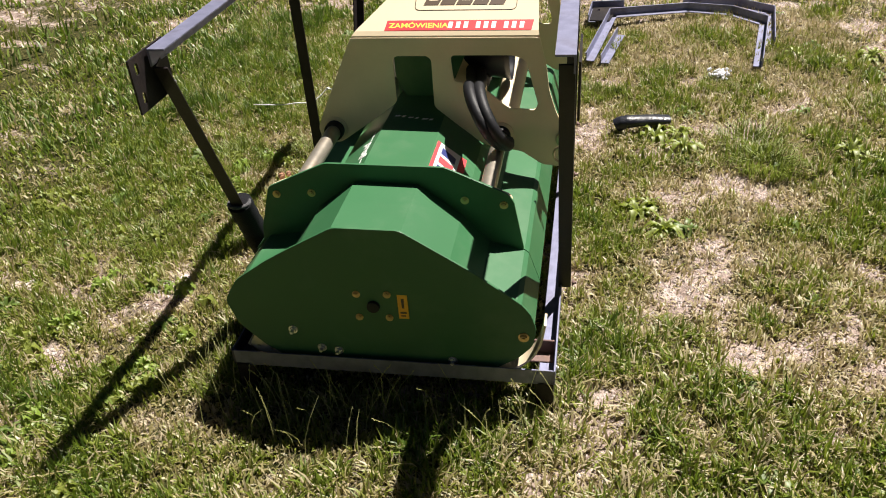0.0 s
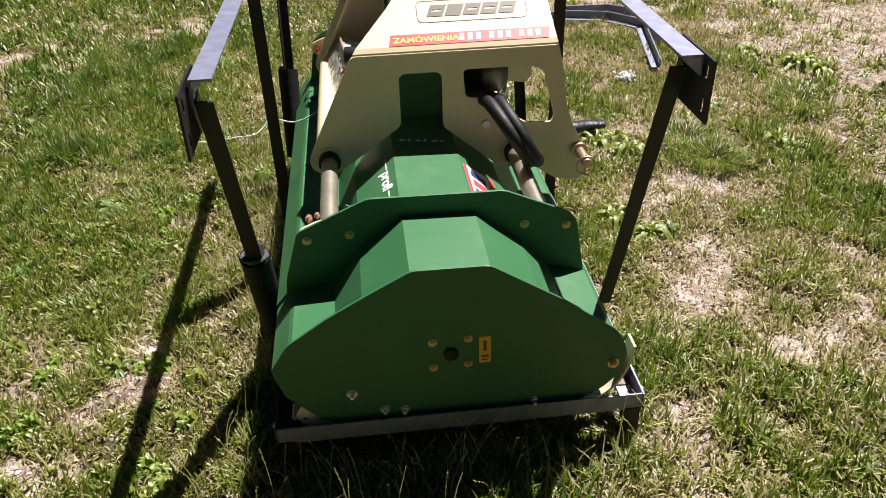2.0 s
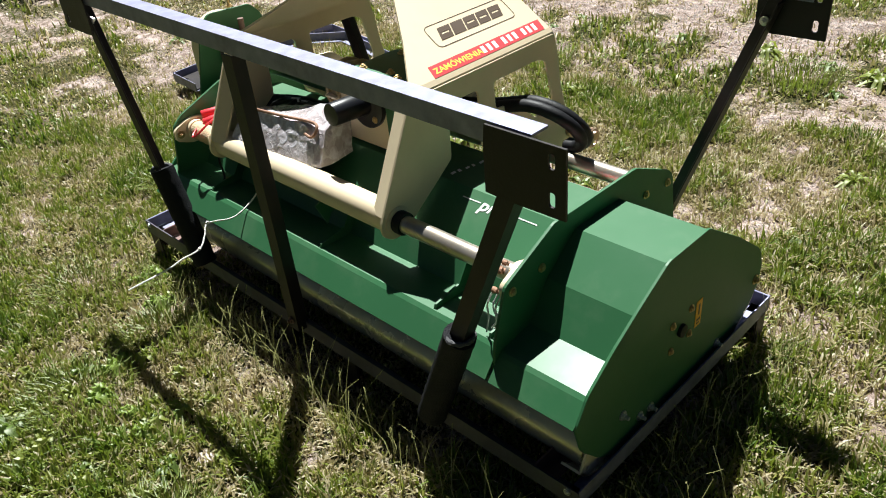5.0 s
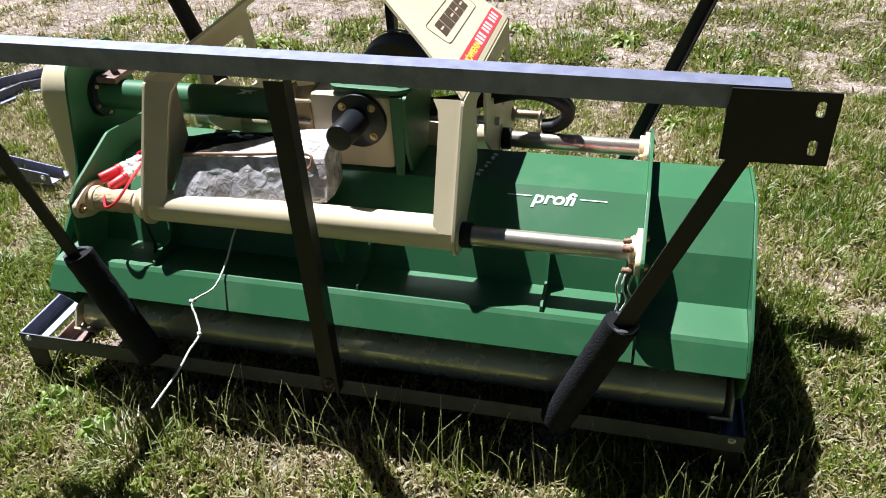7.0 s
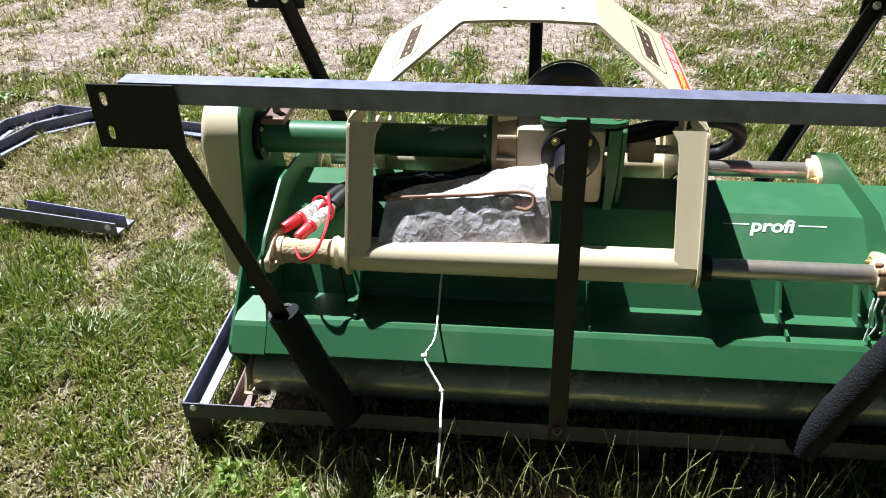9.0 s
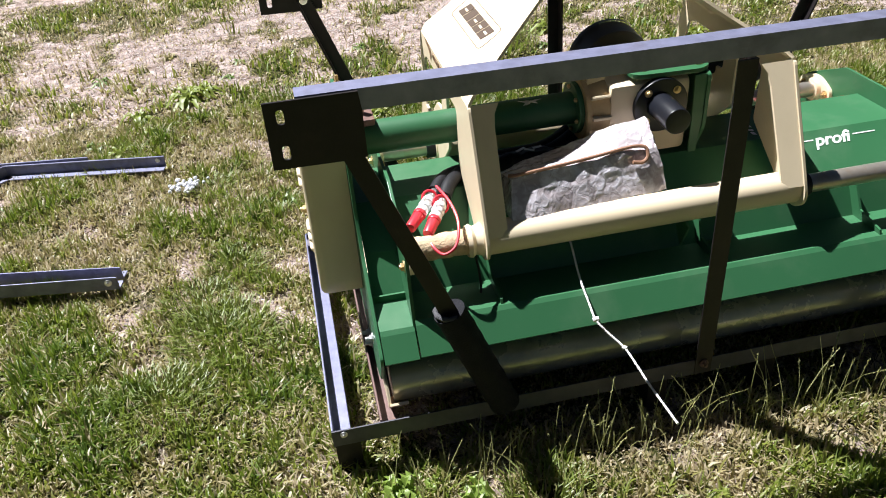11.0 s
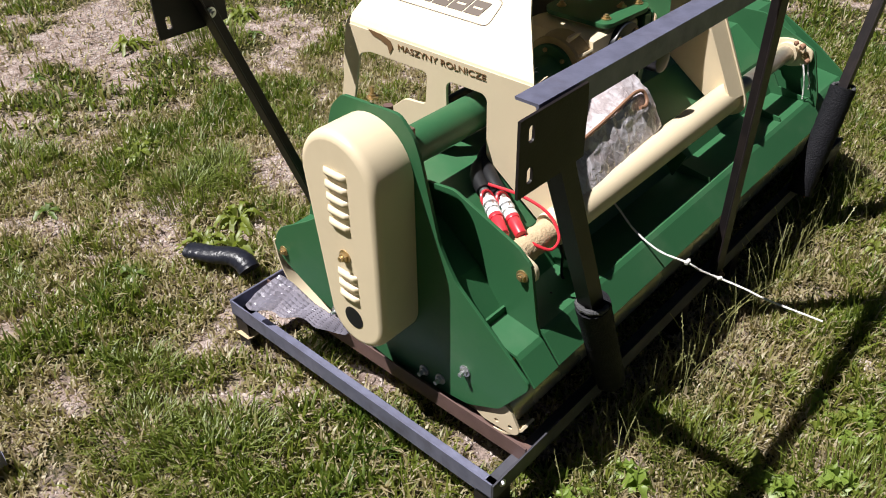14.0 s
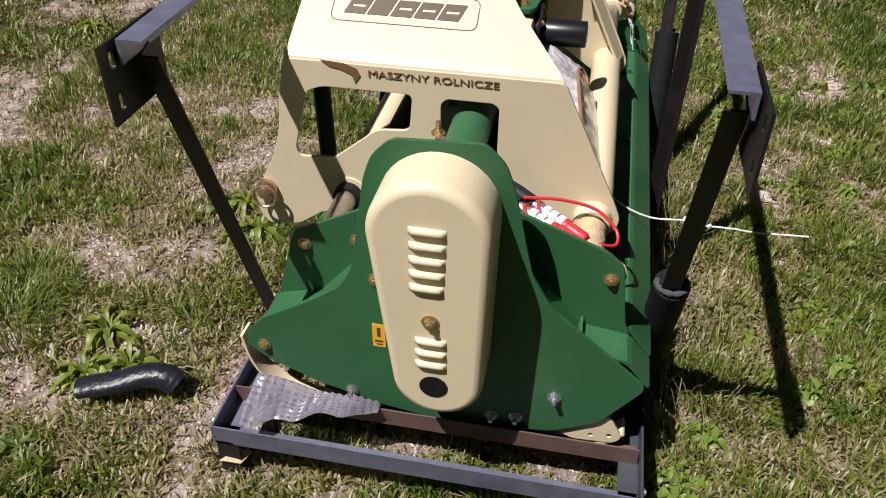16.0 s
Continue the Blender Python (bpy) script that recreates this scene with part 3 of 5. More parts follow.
def seed_stalks(count):
    """Thin tall grass stems with narrow seed heads that the mower missed beside the frame."""
    bm, r = bmesh.new(), random.Random(5)
    for _ in range(count):
        if r.random() < 0.68:
            x, y = r.uniform(0.1, 2.0), -0.05 - abs(r.gauss(0, 0.07))
        else:
            x, y = 1.93 + abs(r.gauss(0, 0.08)), r.uniform(-0.05, 0.95)
        h, a, lean = r.uniform(0.06, 0.13) + 0.10 * r.random() ** 2.2, r.uniform(0, 6.28), r.uniform(0.05, 0.6)
        z = float(ground_height(x, y))
        d = Vector((math.cos(a), math.sin(a), 0))
        pts = [Vector((x, y, z)) + d * (lean * h * t * t) + Vector((0, 0, h * t)) for t in (0, 0.35, 0.7, 1.0)]
        side = d.cross(Vector((0, 0, 1)))
        widths = (0.0013, 0.0012, 0.0010, 0.0007)
        for s in (side, d):
            vs = [(bm.verts.new(p - s * w), bm.verts.new(p + s * w)) for p, w in zip(pts, widths)]
            for (a0, a1), (b0, b1) in zip(vs, vs[1:]):
                bm.faces.new((a0, a1, b1, b0))
        if r.random() < 0.6:
            n = (pts[3] - pts[2]).normalized()
            for k in range(7):
                c = pts[2] + (pts[3] - pts[2]) * (0.25 + 0.11 * k)
                q = (side * r.uniform(-1, 1) + d * r.uniform(-1, 1)).normalized() * 0.004
                vs = [bm.verts.new(c), bm.verts.new(c + q + n * 0.003), bm.verts.new(c + n * 0.010)]
                bm.faces.new(vs)
    ob = part("grass_stalks", bm, STRAWGREEN)
    return tagged(ob, "thin pale grass stalks with seed heads beside the frame", "grass", kind="stuff")


STRAWGREEN = leaf_material("stalk", False, (0.46, 0.46, 0.20))
seed_stalks(330)


def rosette(name, mat, leaves, reach, rise, width, seed, label, category):
    """A low weed: toothed leaves spread from one crown."""
    r = random.Random(seed)
    top = empty(name, (0, 0, 0), label, category, "weeds in the turf")
    for i in range(leaves):
        bm = bmesh.new()
        a = 2 * math.pi * i / leaves + r.uniform(-0.4, 0.4)
        L, w, up = reach * r.uniform(0.55, 1.1), width * r.uniform(0.7, 1.2), rise * r.uniform(0.3, 1.2)
        d, s = Vector((math.cos(a), math.sin(a), 0)), Vector((-math.sin(a), math.cos(a), 0))
        row = []
        for k in range(7):
            t = k / 6
            c = d * (L * t) + Vector((0, 0, up * math.sin(math.pi * min(1, t * 1.15)) + 0.008 * (1 - t)))
            ww = w * (math.sin(math.pi * (0.08 + 0.9 * t)) ** 0.8) * (0.55 + 0.45 * t) * (1.25 if k % 2 else 0.75)
            row.append((bm.verts.new(c - s * ww + Vector((0, 0, ww * 0.35))), bm.verts.new(c), bm.verts.new(c + s * ww + Vector((0, 0, ww * 0.35)))))
        for p, q in zip(row, row[1:]):
            bm.faces.new((p[0], p[1], q[1], q[0]))
            bm.faces.new((p[1], p[2], q[2], q[1]))
        part("leaf", bm, mat, top, "", True)
    return top


def sow(ob, spots):
    """Stand the first weed and its copies at the spots: x, y, size, turn."""
    for i, (x, y, s, a) in enumerate(spots):
        m = pose(x, y, float(ground_height(x, y)), 0, 0, a)
        if i == 0:
            ob.matrix_basis = m
            ob.scale = (1, 1, 1)
        else:
            copy_thing(ob, m).scale = (s, s, s)


WEEDS = random.Random(11)
CLOVER = leaf_material("bright_broad_leaf", False, (0.24, 0.34, 0.05))
patch = [(0.82, -0.377), (0.723, -0.481), (0.864, -0.484), (0.496, -0.391), (0.267, -0.153), (0.594, -0.504), (0.741, -0.552), (0.121, -0.085), (0.174, -0.116), (0.178, -0.062),
         (1.467, -0.429), (1.693, -0.263), (1.959, -0.371), (2.195, -0.544), (1.705, -0.711), (2.048, -0.57), (1.855, -0.299), (1.457, -0.711)]
sow(rosette("broadleaf_weed", CLOVER, 8, 0.045, 0.026, 0.014, 9, "bright green broad-leaved weed in the lawn", "weed"),
    [(px + WEEDS.gauss(0, 0.035) * (q > 0), py + WEEDS.gauss(0, 0.035) * (q > 0), WEEDS.uniform(0.6, 1.25), WEEDS.uniform(0, 360)) for px, py in patch for q in range(3)])
sow(rosette("chickweed", LIMELEAF, 8, 0.038, 0.020, 0.010, 5, "small yellow-green broad-leaved weed in the lawn", "weed"),
    [(WEEDS.uniform(0.3, 3.0), -0.25 - 1.0 * WEEDS.random(), WEEDS.uniform(0.6, 1.5), WEEDS.uniform(0, 360)) for _ in range(150)])
sow(rosette("dandelion", WEED, 11, 0.085, 0.03, 0.012, 1, "low green dandelion rosette in the turf", "weed"),
    [(WEEDS.uniform(-1.8, 3.0), WEEDS.uniform(-1.2, -0.2), WEEDS.uniform(0.6, 1.2), WEEDS.uniform(0, 360)) for _ in range(36)])
sow(rosette("plantain", WEED, 7, 0.07, 0.02, 0.017, 2, "broad-leaved plantain rosette in the turf", "weed"),
    [(WEEDS.uniform(-2.4, 2.6), WEEDS.uniform(1.0, 3.2), WEEDS.uniform(0.5, 1.1), WEEDS.uniform(0, 360)) for _ in range(30)])
sow(rosette("hawkweed", YWEED, 22, 0.100, 0.036, 0.012, 3, "yellow-green leafy weed on bare soil", "weed"),
    [(0.86, 1.15, 1.0, 0), (0.98, 1.24, 0.9, 70), (0.80, 1.20, 0.7, 130), (0.24, 1.25, 1.15, 30), (0.34, 1.36, 1.1, 190), (0.20, 1.35, 0.9, 260),
     (-0.74, 2.00, 0.9, 20), (-0.62, 2.17, 0.8, 40), (-0.70, 2.35, 1.1, 80), (-0.48, 2.53, 1.3, 10), (-0.40, 2.60, 1.0, 100), (0.35, 2.01, 1.1, 160),
     (0.42, 2.06, 0.9, 60), (0.9, 3.0, 1.1, 100), (2.2, 2.5, 1.0, 200), (1.75, 1.95, 0.8, 10), (-1.6, 2.9, 0.9, 160), (1.5, 2.9, 1.2, 300), (2.1, 1.7, 0.7, 20)])


def tussock(x, y, n, h, spread_r, seed):
    """A denser clump of longer grass."""
    bm, r = bmesh.new(), random.Random(seed)
    z0 = float(ground_height(x, y))
    for _ in range(n):
        a, q = r.uniform(0, 6.28), spread_r * math.sqrt(r.random())
        b = Vector((x + q * math.cos(a), y + q * math.sin(a), z0 - 0.004))
        a2, lean, hh, w = a + r.uniform(-0.8, 0.8), r.uniform(0.2, 0.9), h * r.uniform(0.5, 1.1), r.uniform(0.0014, 0.0026)
        d, s = Vector((math.cos(a2), math.sin(a2), 0)), Vector((-math.sin(a2), math.cos(a2), 0))
        m, t = b + d * lean * hh * 0.3 + Vector((0, 0, hh * 0.6)), b + d * lean * hh + Vector((0, 0, hh * (1.0 - 0.35 * lean)))
        vs = [bm.verts.new(v) for v in (b - s * w, b + s * w, m + s * w * 0.8, m - s * w * 0.8, t)]
        bm.faces.new(vs[:4])
        bm.faces.new((vs[3], vs[2], vs[4]))
    ob = part("grass_tussock", bm, TUSSOCK)
    return tagged(ob, "thicker green tussock of longer grass", "grass", "grass tussocks")


TUSSOCK = leaf_material("tussock_blades", False, (0.18, 0.23, 0.030))
for k, (tx, ty, tn, th, tr) in enumerate([(-0.28, 0.62, 700, 0.075, 0.16), (-0.45, 0.35, 500, 0.07, 0.14), (0.31, 1.63, 420, 0.10, 0.13), (0.48, 1.67, 380, 0.10, 0.12), (0.0, 2.29, 360, 0.10, 0.16), (-0.34, 1.57, 220, 0.07, 0.08),
                                          (-0.36, 0.80, 350, 0.07, 0.12), (0.55, -0.55, 420, 0.07, 0.16), (1.15, -0.62, 420, 0.07, 0.14), (-0.25, 0.98, 260, 0.07, 0.10),
                                          (0.45, -0.24, 300, 0.075, 0.12), (0.02, -0.30, 320, 0.07, 0.14), (1.9, 2.2, 320, 0.10, 0.16), (1.2, 2.75, 320, 0.11, 0.18)]):
    tussock(tx, ty, tn, th, tr, 40 + k)


def clods(count):
    """Small crumbs of pale soil and grit on the bare patches, in one mesh."""
    r = RNG
    x, y = r.uniform(-2.2, 3.0, count * 9), r.uniform(-1.2, 4.2, count * 9)
    pick = np.argsort(-bareness(x, y) - r.random(len(x)) * 0.16)[:count]
    x, y = x[pick], y[pick]
    size = 0.0025 + 0.0055 * r.random(count) ** 3
    z = ground_height(x, y) + size * 0.3
    octa = np.array([(1, 0, 0), (0, 1, 0), (-1, 0, 0), (0, -1, 0), (0, 0, 0.7), (0, 0, -0.7)], float)
    shape = octa[None] * size[:, None, None] * r.uniform(0.6, 1.4, (count, 6, 1))
    turn = r.uniform(0, 6.28, count)
    c, q = np.cos(turn)[:, None], np.sin(turn)[:, None]
    px, py = shape[..., 0] * c - shape[..., 1] * q, shape[..., 0] * q + shape[..., 1] * c
    co = np.stack([px + x[:, None], py + y[:, None], shape[..., 2] + z[:, None]], -1).reshape(-1, 3)
    tri = np.array([(0, 1, 4), (1, 2, 4), (2, 3, 4), (3, 0, 4), (1, 0, 5), (2, 1, 5), (3, 2, 5), (0, 3, 5)])
    faces = (tri[None] + np.arange(count)[:, None, None] * 6).reshape(-1, 3)
    me = bpy.data.meshes.new("soil_crumbs")
    me.from_pydata(co.tolist(), [], faces.tolist())
    me.materials.append(STONE)
    return tagged(new("soil_crumbs", me), "pale pinkish soil crumbs and grit on bare patches", "soil", kind="stuff")


clods(22000)


def stone(x, y, size, flat_k, seed, label):
    bm = bmesh.new()
    bmesh.ops.create_icosphere(bm, subdivisions=3, radius=1)
    for v in bm.verts:
        k = 1 + 0.35 * noise.noise(v.co * 1.3 + Vector((seed * 3.1, 0, 0))) + 0.12 * noise.noise(v.co * 4 + Vector((0, seed, 0)))
        v.co = Vector((v.co.x * k * size, v.co.y * k * size * 0.8, v.co.z * k * size * flat_k))
    ob = part("stone", bm, STONE, None, label, True)
    ob.matrix_basis = pose(x, y, float(ground_height(x, y)) + size * flat_k * 0.10, 0, 0, seed * 67)
    return tagged(ob, category="stone", group="stones in the turf")


for k, (x, y, s) in enumerate([(1.40, -0.40, 0.055), (1.62, -0.44, 0.04), (1.30, -0.60, 0.03), (2.32, -0.78, 0.06), (2.42, -0.62, 0.05), (2.05, -0.95, 0.04),
                               (1.48, -0.98, 0.06), (1.02, -0.42, 0.035), (-0.30, 1.52, 0.035), (-0.22, 1.36, 0.03)]):
    stone(x, y, s * 0.78, 0.24, k + 1, "pale pinkish field stone half sunk in turf")


def pebble_heap(x, y):
    bm, r = bmesh.new(), random.Random(3)
    z = float(ground_height(x, y))
    for _ in range(46):
        b = bmesh.new()
        bmesh.ops.create_icosphere(b, subdivisions=1, radius=r.uniform(0.006, 0.011))
        bmesh.ops.transform(b, matrix=pose(x + r.gauss(0, 0.035), y + r.gauss(0, 0.022), z + 0.03 + r.uniform(0, 0.018), r.uniform(0, 180), r.uniform(0, 180)), verts=b.verts)
        bm = merged(bm, b)
    ob = part("pebbles", bm, STONEWHITE, None, "", True)
    return tagged(ob, "small heap of white pebbles on the turf", "pebbles", kind="stuff")


STONEWHITE = material("white_pebble", (0.62, 0.62, 0.66), 0.6, vary=0.4, scale=40, bump=0.4)
pebble_heap(-0.44, 1.585)


def shrub(x, y, r0, h, seed):
    """A dark low garden shrub: forked stems and many single leaves."""
    r = random.Random(seed)
    top = empty("shrub", (x, y, float(ground_height(x, y))), "dark leafy shrub at the edge of the lawn", "shrub", "shrubs by the lawn")
    stems = []
    for k in range(7):
        a, q = r.uniform(0, 6.28), r.uniform(0.3, 0.9) * r0
        stems.append(hose([(x, y, -0.02), (x + q * 0.4 * math.cos(a), y + q * 0.4 * math.sin(a), h * 0.4), (x + q * math.cos(a), y + q * math.sin(a), h * 0.85)], 0.008, 6, 4))
    part("stems", merged(*stems), BROWNCORD, top)
    bm = bmesh.new()
    for _ in range(1500):
        u, a, q = r.random(), r.uniform(0, 6.28), r.random() ** 0.5
        k = 1 + 0.3 * math.sin(3 * a + seed)
        c = Vector((x + r0 * k * q * math.cos(a) * (1 - 0.4 * u * u), y + r0 * k * q * math.sin(a) * (1 - 0.4 * u * u), 0.03 + h * u * (1 - 0.35 * q)))
        d = Vector((r.gauss(0, 1), r.gauss(0, 1), r.gauss(0.4, 0.6))).normalized()
        s = d.orthogonal().normalized()
        L = r.uniform(0.03, 0.06)
        vs = [bm.verts.new(p) for p in (c, c + d * L * 0.5 + s * L * 0.28, c + d * L, c + d * L * 0.5 - s * L * 0.28)]
        bm.faces.new(vs)
    part("crown", bm, SHRUB, top)


for k, (x, y, q, h) in enumerate([(-4.70, 0.85, 0.40, 0.45), (-4.60, 1.45, 0.40, 0.50), (-4.42, 1.85, 0.34, 0.50), (-5.1, 2.6, 0.5, 0.6), (-4.9, 0.1, 0.4, 0.5)]):
    shrub(x, y, q, h, k + 1)


def red_tub(x, y):
    top = empty("tub", (x, y, float(ground_height(x, y))), "red plastic garden tub at the lawn's edge", "tub")
    z = float(ground_height(x, y))
    outer = rod((x, y, z), (x, y, z + 0.30), 0.17, 0.205, 32, 0.004, caps=False)
    part("wall", outer, RED, top, "", True)
    part("base", rod((x, y, z), (x, y, z + 0.008), 0.17, seg=32), RED, top)
    part("rim", hose([(x + 0.205 * math.cos(a), y + 0.205 * math.sin(a), z + 0.30) for a in [2 * math.pi * k / 16 for k in range(17)]], 0.008, 8, 3), RED, top, "", True)


red_tub(-3.86, 2.04)

# ---- steel transport frame round the machine ----
FL, FW, RIM = 1.90, 0.90, 0.15
RAIL_Z, RAIL_F, RAIL_B = 0.996, -0.023, 0.911
X, Y, Z = Vector((1, 0, 0)), Vector((0, 1, 0)), Vector((0, 0, 1))
crate = empty("transport_frame", (0, 0, 0), "dark steel angle-iron transport frame with padded posts on grass", "transport frame")


def slot_plate(y, slots, outline):
    """A corner plate with two upright slots; the lower corner by the post is cut off."""
    holes = [rounded([(sx - 0.007, sz - 0.014), (sx + 0.007, sz - 0.014), (sx + 0.007, sz + 0.014), (sx - 0.007, sz + 0.014)], 0.007, 3) for sx, sz in slots]
    return sheet(outline, "y", y, 0.005, holes)


def base_rail(p0, p1, inward, mat):
    """Bottom rail: outer leg upright, the other leg flat and inward, open side up."""
    part("base_rail", angle_bar(p0, p1, inward, Z, 0.046, 0.048, 0.005), mat, crate)


zb = RIM - 0.048
# front rail takes the darkened steel: the machine's shade is in its colour
base_rail((0, 0.0, zb), (FL, 0.0, zb), Y, SHADEMILL)
base_rail((0, FW, zb), (FL, FW, zb), -Y, MILL)
base_rail((0, 0.006, zb), (0, FW - 0.006, zb), X, MILL)
base_rail((FL, 0.006, zb), (FL, FW - 0.006, zb), -X, MILL)
for cx in (0.118, 1.775):
    part("cross_bar", angle_bar((cx, 0.008, zb + 0.004), (cx, FW - 0.008, zb + 0.004), X, Z, 0.045, 0.045, 0.005), RUSTY, crate, "rust-brown angle-iron cross bar")
for fx, ux in ((0.004, X), (FL - 0.004, -X)):
    for fy, uy in ((0.004, Y), (FW - 0.004, -Y)):
        part("foot", angle_bar((fx, fy, -0.03), (fx, fy, zb - 0.001), ux, uy, 0.06, 0.05, 0.006), POSTSTEEL, crate)
for mx in (0.80, 1.10):
    part("foot", angle_bar((mx, 0.004, -0.03), (mx, 0.004, zb - 0.001), X, Y, 0.05, 0.05, 0.006), POSTSTEEL, crate)
# bolts at the corners of the base
for hx, hy in ((0.028, -0.001), (1.872, -0.001), (0.028, FW + 0.001), (1.872, FW + 0.001)):
    part("corner_bolt", bolt((hx, hy, RIM - 0.012), (0, -1 if hy < 0.4 else 1, 0), 0.006, 0.003), ZINC, crate)


def upper_side(y, out, foam_at):
    """One long side: top rail, two slotted corner plates, two leaning posts and a middle post."""
    front = out.y < 0
    skew = -0.0135 if front else 0.0095
    e0, e1 = (0.050, FL - 0.068) if front else (0.03, FL - 0.03)
    rail = part("top_rail", angle_bar((e0, y + skew * e0, RAIL_Z), (e1, y + skew * e1, RAIL_Z), -out, -Z, 0.044, 0.042, 0.005), MILL, crate)
    for x0, s in ((-0.008, 1), (FL + 0.008, -1)):
        yp = y + skew * (0.08 if s > 0 else FL - 0.08)
        ya = yp - 0.011 if front else yp + 0.006
        outline = [(x0, 0.866), (x0 + s * 0.128, 0.864), (x0 + s * 0.172, 0.866), (x0 + s * 0.172, 0.959), (x0 + s * 0.168, 0.995), (x0, 0.995)]
        part("corner_plate", slot_plate(ya, [(x0 + s * 0.028, 0.966), (x0 + s * 0.028, 0.897)], outline), POSTSTEEL, crate, "slotted steel corner plate")
        if front:
            dt, df = (-0.032, -0.006) if s > 0 else (0.043, 0.006)
        else:
            dt = df = -0.042 if s > 0 else 0.022
        ty = yp - (out * 0.002).y
        top, foot = Vector((x0 + s * 0.142 + dt, ty, 0.955)), Vector((x0 + s * 0.434 + df, ty + (0.010 if front and s < 0 else 0.0), 0.145))
        d = (foot - top).normalized()
        u = Vector((d.z, 0, -d.x)) * -s
        post = part("post", angle_bar(top - u * 0.019, foot - u * 0.019, u, -out, 0.038, 0.036, 0.005), POSTSTEEL, crate)
        part("plate_bolt", bolt(top + d * 0.06 - out * 0.012, -out, 0.008), ZINC, crate)
        part("foot_bolt", bolt(foot + out * 0.004, out, 0.008), RUSTY, crate)
        if (s > 0) in foam_at:
            a, b = top + d * 0.540, foot + d * 0.0
            a, b = a - out * 0.014, b - out * 0.014
            n = 22
            wob = [a + (b - a) * (k / n) for k in range(n + 1)]
            sleeve = hose(wob, 0.037, 18, 1, 0.02)
            part("foam_sleeve", sleeve, FOAM, post, "black pipe-insulation foam sleeve", True)
            ring = hose([a + (Vector((math.cos(t), 0, 0)) * 0.030 + u.cross(d).normalized() * 0.030 * math.sin(t)) for t in [2 * math.pi * k / 14 for k in range(15)]], 0.006, 8, 2, 0.2)
            part("foam_edge", ring, FOAMCUT, post, "torn grey foam edge", True)
    xm = 0.897 if out.y < 0 else 0.830
    wm = 0.043 if out.y < 0 else 0.036
    part("post", angle_bar((xm - 0.006 + wm, y + skew * xm, 0.948), (xm + 0.006 + wm, y + skew * xm * 0.4, 0.130), -X, -out, wm, 0.036, 0.005), POSTSTEEL, crate, "dark steel middle post")
    part("foot_bolt", bolt((xm + 0.026, y + skew * xm * 0.4 + (out * 0.003).y, 0.165), out, 0.008), RUSTY, crate)
    return rail


upper_side(RAIL_F, -Y, (True, False))
upper_side(RAIL_B, Y, ())

# ---- a second frame's end arch, lying on the turf ----
arch = empty("lying_frame", (-1.2, 1.45, 0.0), "dark angle-iron frame end lying flat on the turf", "steel frame")

nest = empty("lying_frame", (-1.4, 1.8, 0.0), "second dark angle-iron frame end lying behind the first", "steel frame")


def lying(p0, p1, inward):
    part("bar", angle_bar(p0, p1, inward, Z, 0.045, 0.048, 0.005), MILL, arch)


zg = 0.034
RUN = [(-0.533, 1.803), (-1.190, 1.932), (-1.385, 1.765), (-1.455, 1.520), (-1.360, 1.062), (-0.620, 0.934)]
for (xa, ya), (xb, yb) in zip(RUN, RUN[1:]):
    inn = Vector((-0.95 - (xa + xb) / 2, 1.45 - (ya + yb) / 2, 0))
    along = Vector((xb - xa, yb - ya, 0)).normalized()
    lying((xa, ya, zg), (xb, yb, zg), (inn - along * inn.dot(along)).normalized())
lying((-0.62, 1.01, zg - 0.012), (-1.05, 1.10, zg - 0.012), (0.2, 1, 0))
lying((-1.500, 0.955, zg), (-1.240, 0.935, zg), (0.08, 1, 0))
lying((-1.520, 1.150, zg), (-1.500, 0.960, zg), (1, 0.1, 0))
part("corner_plate", sheet([(-1.490, 0.965), (-1.250, 0.945), (-1.235, 1.060), (-1.500, 1.120)], "z", zg + 0.007, 0.005, [rounded([(-1.45, 0.99), (-1.42, 0.99), (-1.42, 1.005), (-1.45, 1.005)], 0.007, 3)]), POSTSTEEL, arch, "slotted steel corner plate")
NEST = [(-0.856, 1.915), (-1.390, 2.000), (-1.550, 1.815), (-1.565, 1.500)]
for (xa, ya), (xb, yb) in zip(NEST, NEST[1:]):
    inn = Vector((-1.0 - (xa + xb) / 2, 1.50 - (ya + yb) / 2, 0))
    along = Vector((xb - xa, yb - ya, 0)).normalized()
    part("bar", angle_bar((xa, ya, zg - 0.006), (xb, yb, zg - 0.006), (inn - along * inn.dot(along)).normalized(), Z, 0.045, 0.048, 0.005), MILL, nest)
part("rivet", bolt((-0.650, 0.936, zg + 0.03), (0, -1, 0), 0.008, 0.004), ZINC, arch)
part("rivet", bolt((-0.560, 1.806, zg + 0.03), (0, -1, 0), 0.008, 0.004), ZINC, arch)

# ---- the flail mower ----
mower = empty("flail_mower", (0.15, 0.05, 0.0), "green and cream tractor flail mower strapped on a steel frame", "flail mower")
XA, XB = 1.875, 0.142

PROFILE = [(0.014, 0.312), (0.056, 0.361), (0.066, 0.369), (0.165, 0.384), (0.233, 0.475), (0.341, 0.555), (0.518, 0.551), (0.632, 0.462), (0.705, 0.378), (0.800, 0.352), (0.812, 0.342), (0.842, 0.250)]


MIDDLE = [(0.012, 0.318), (0.058, 0.374), (0.068, 0.382), (0.177, 0.379), *PROFILE[4:]]


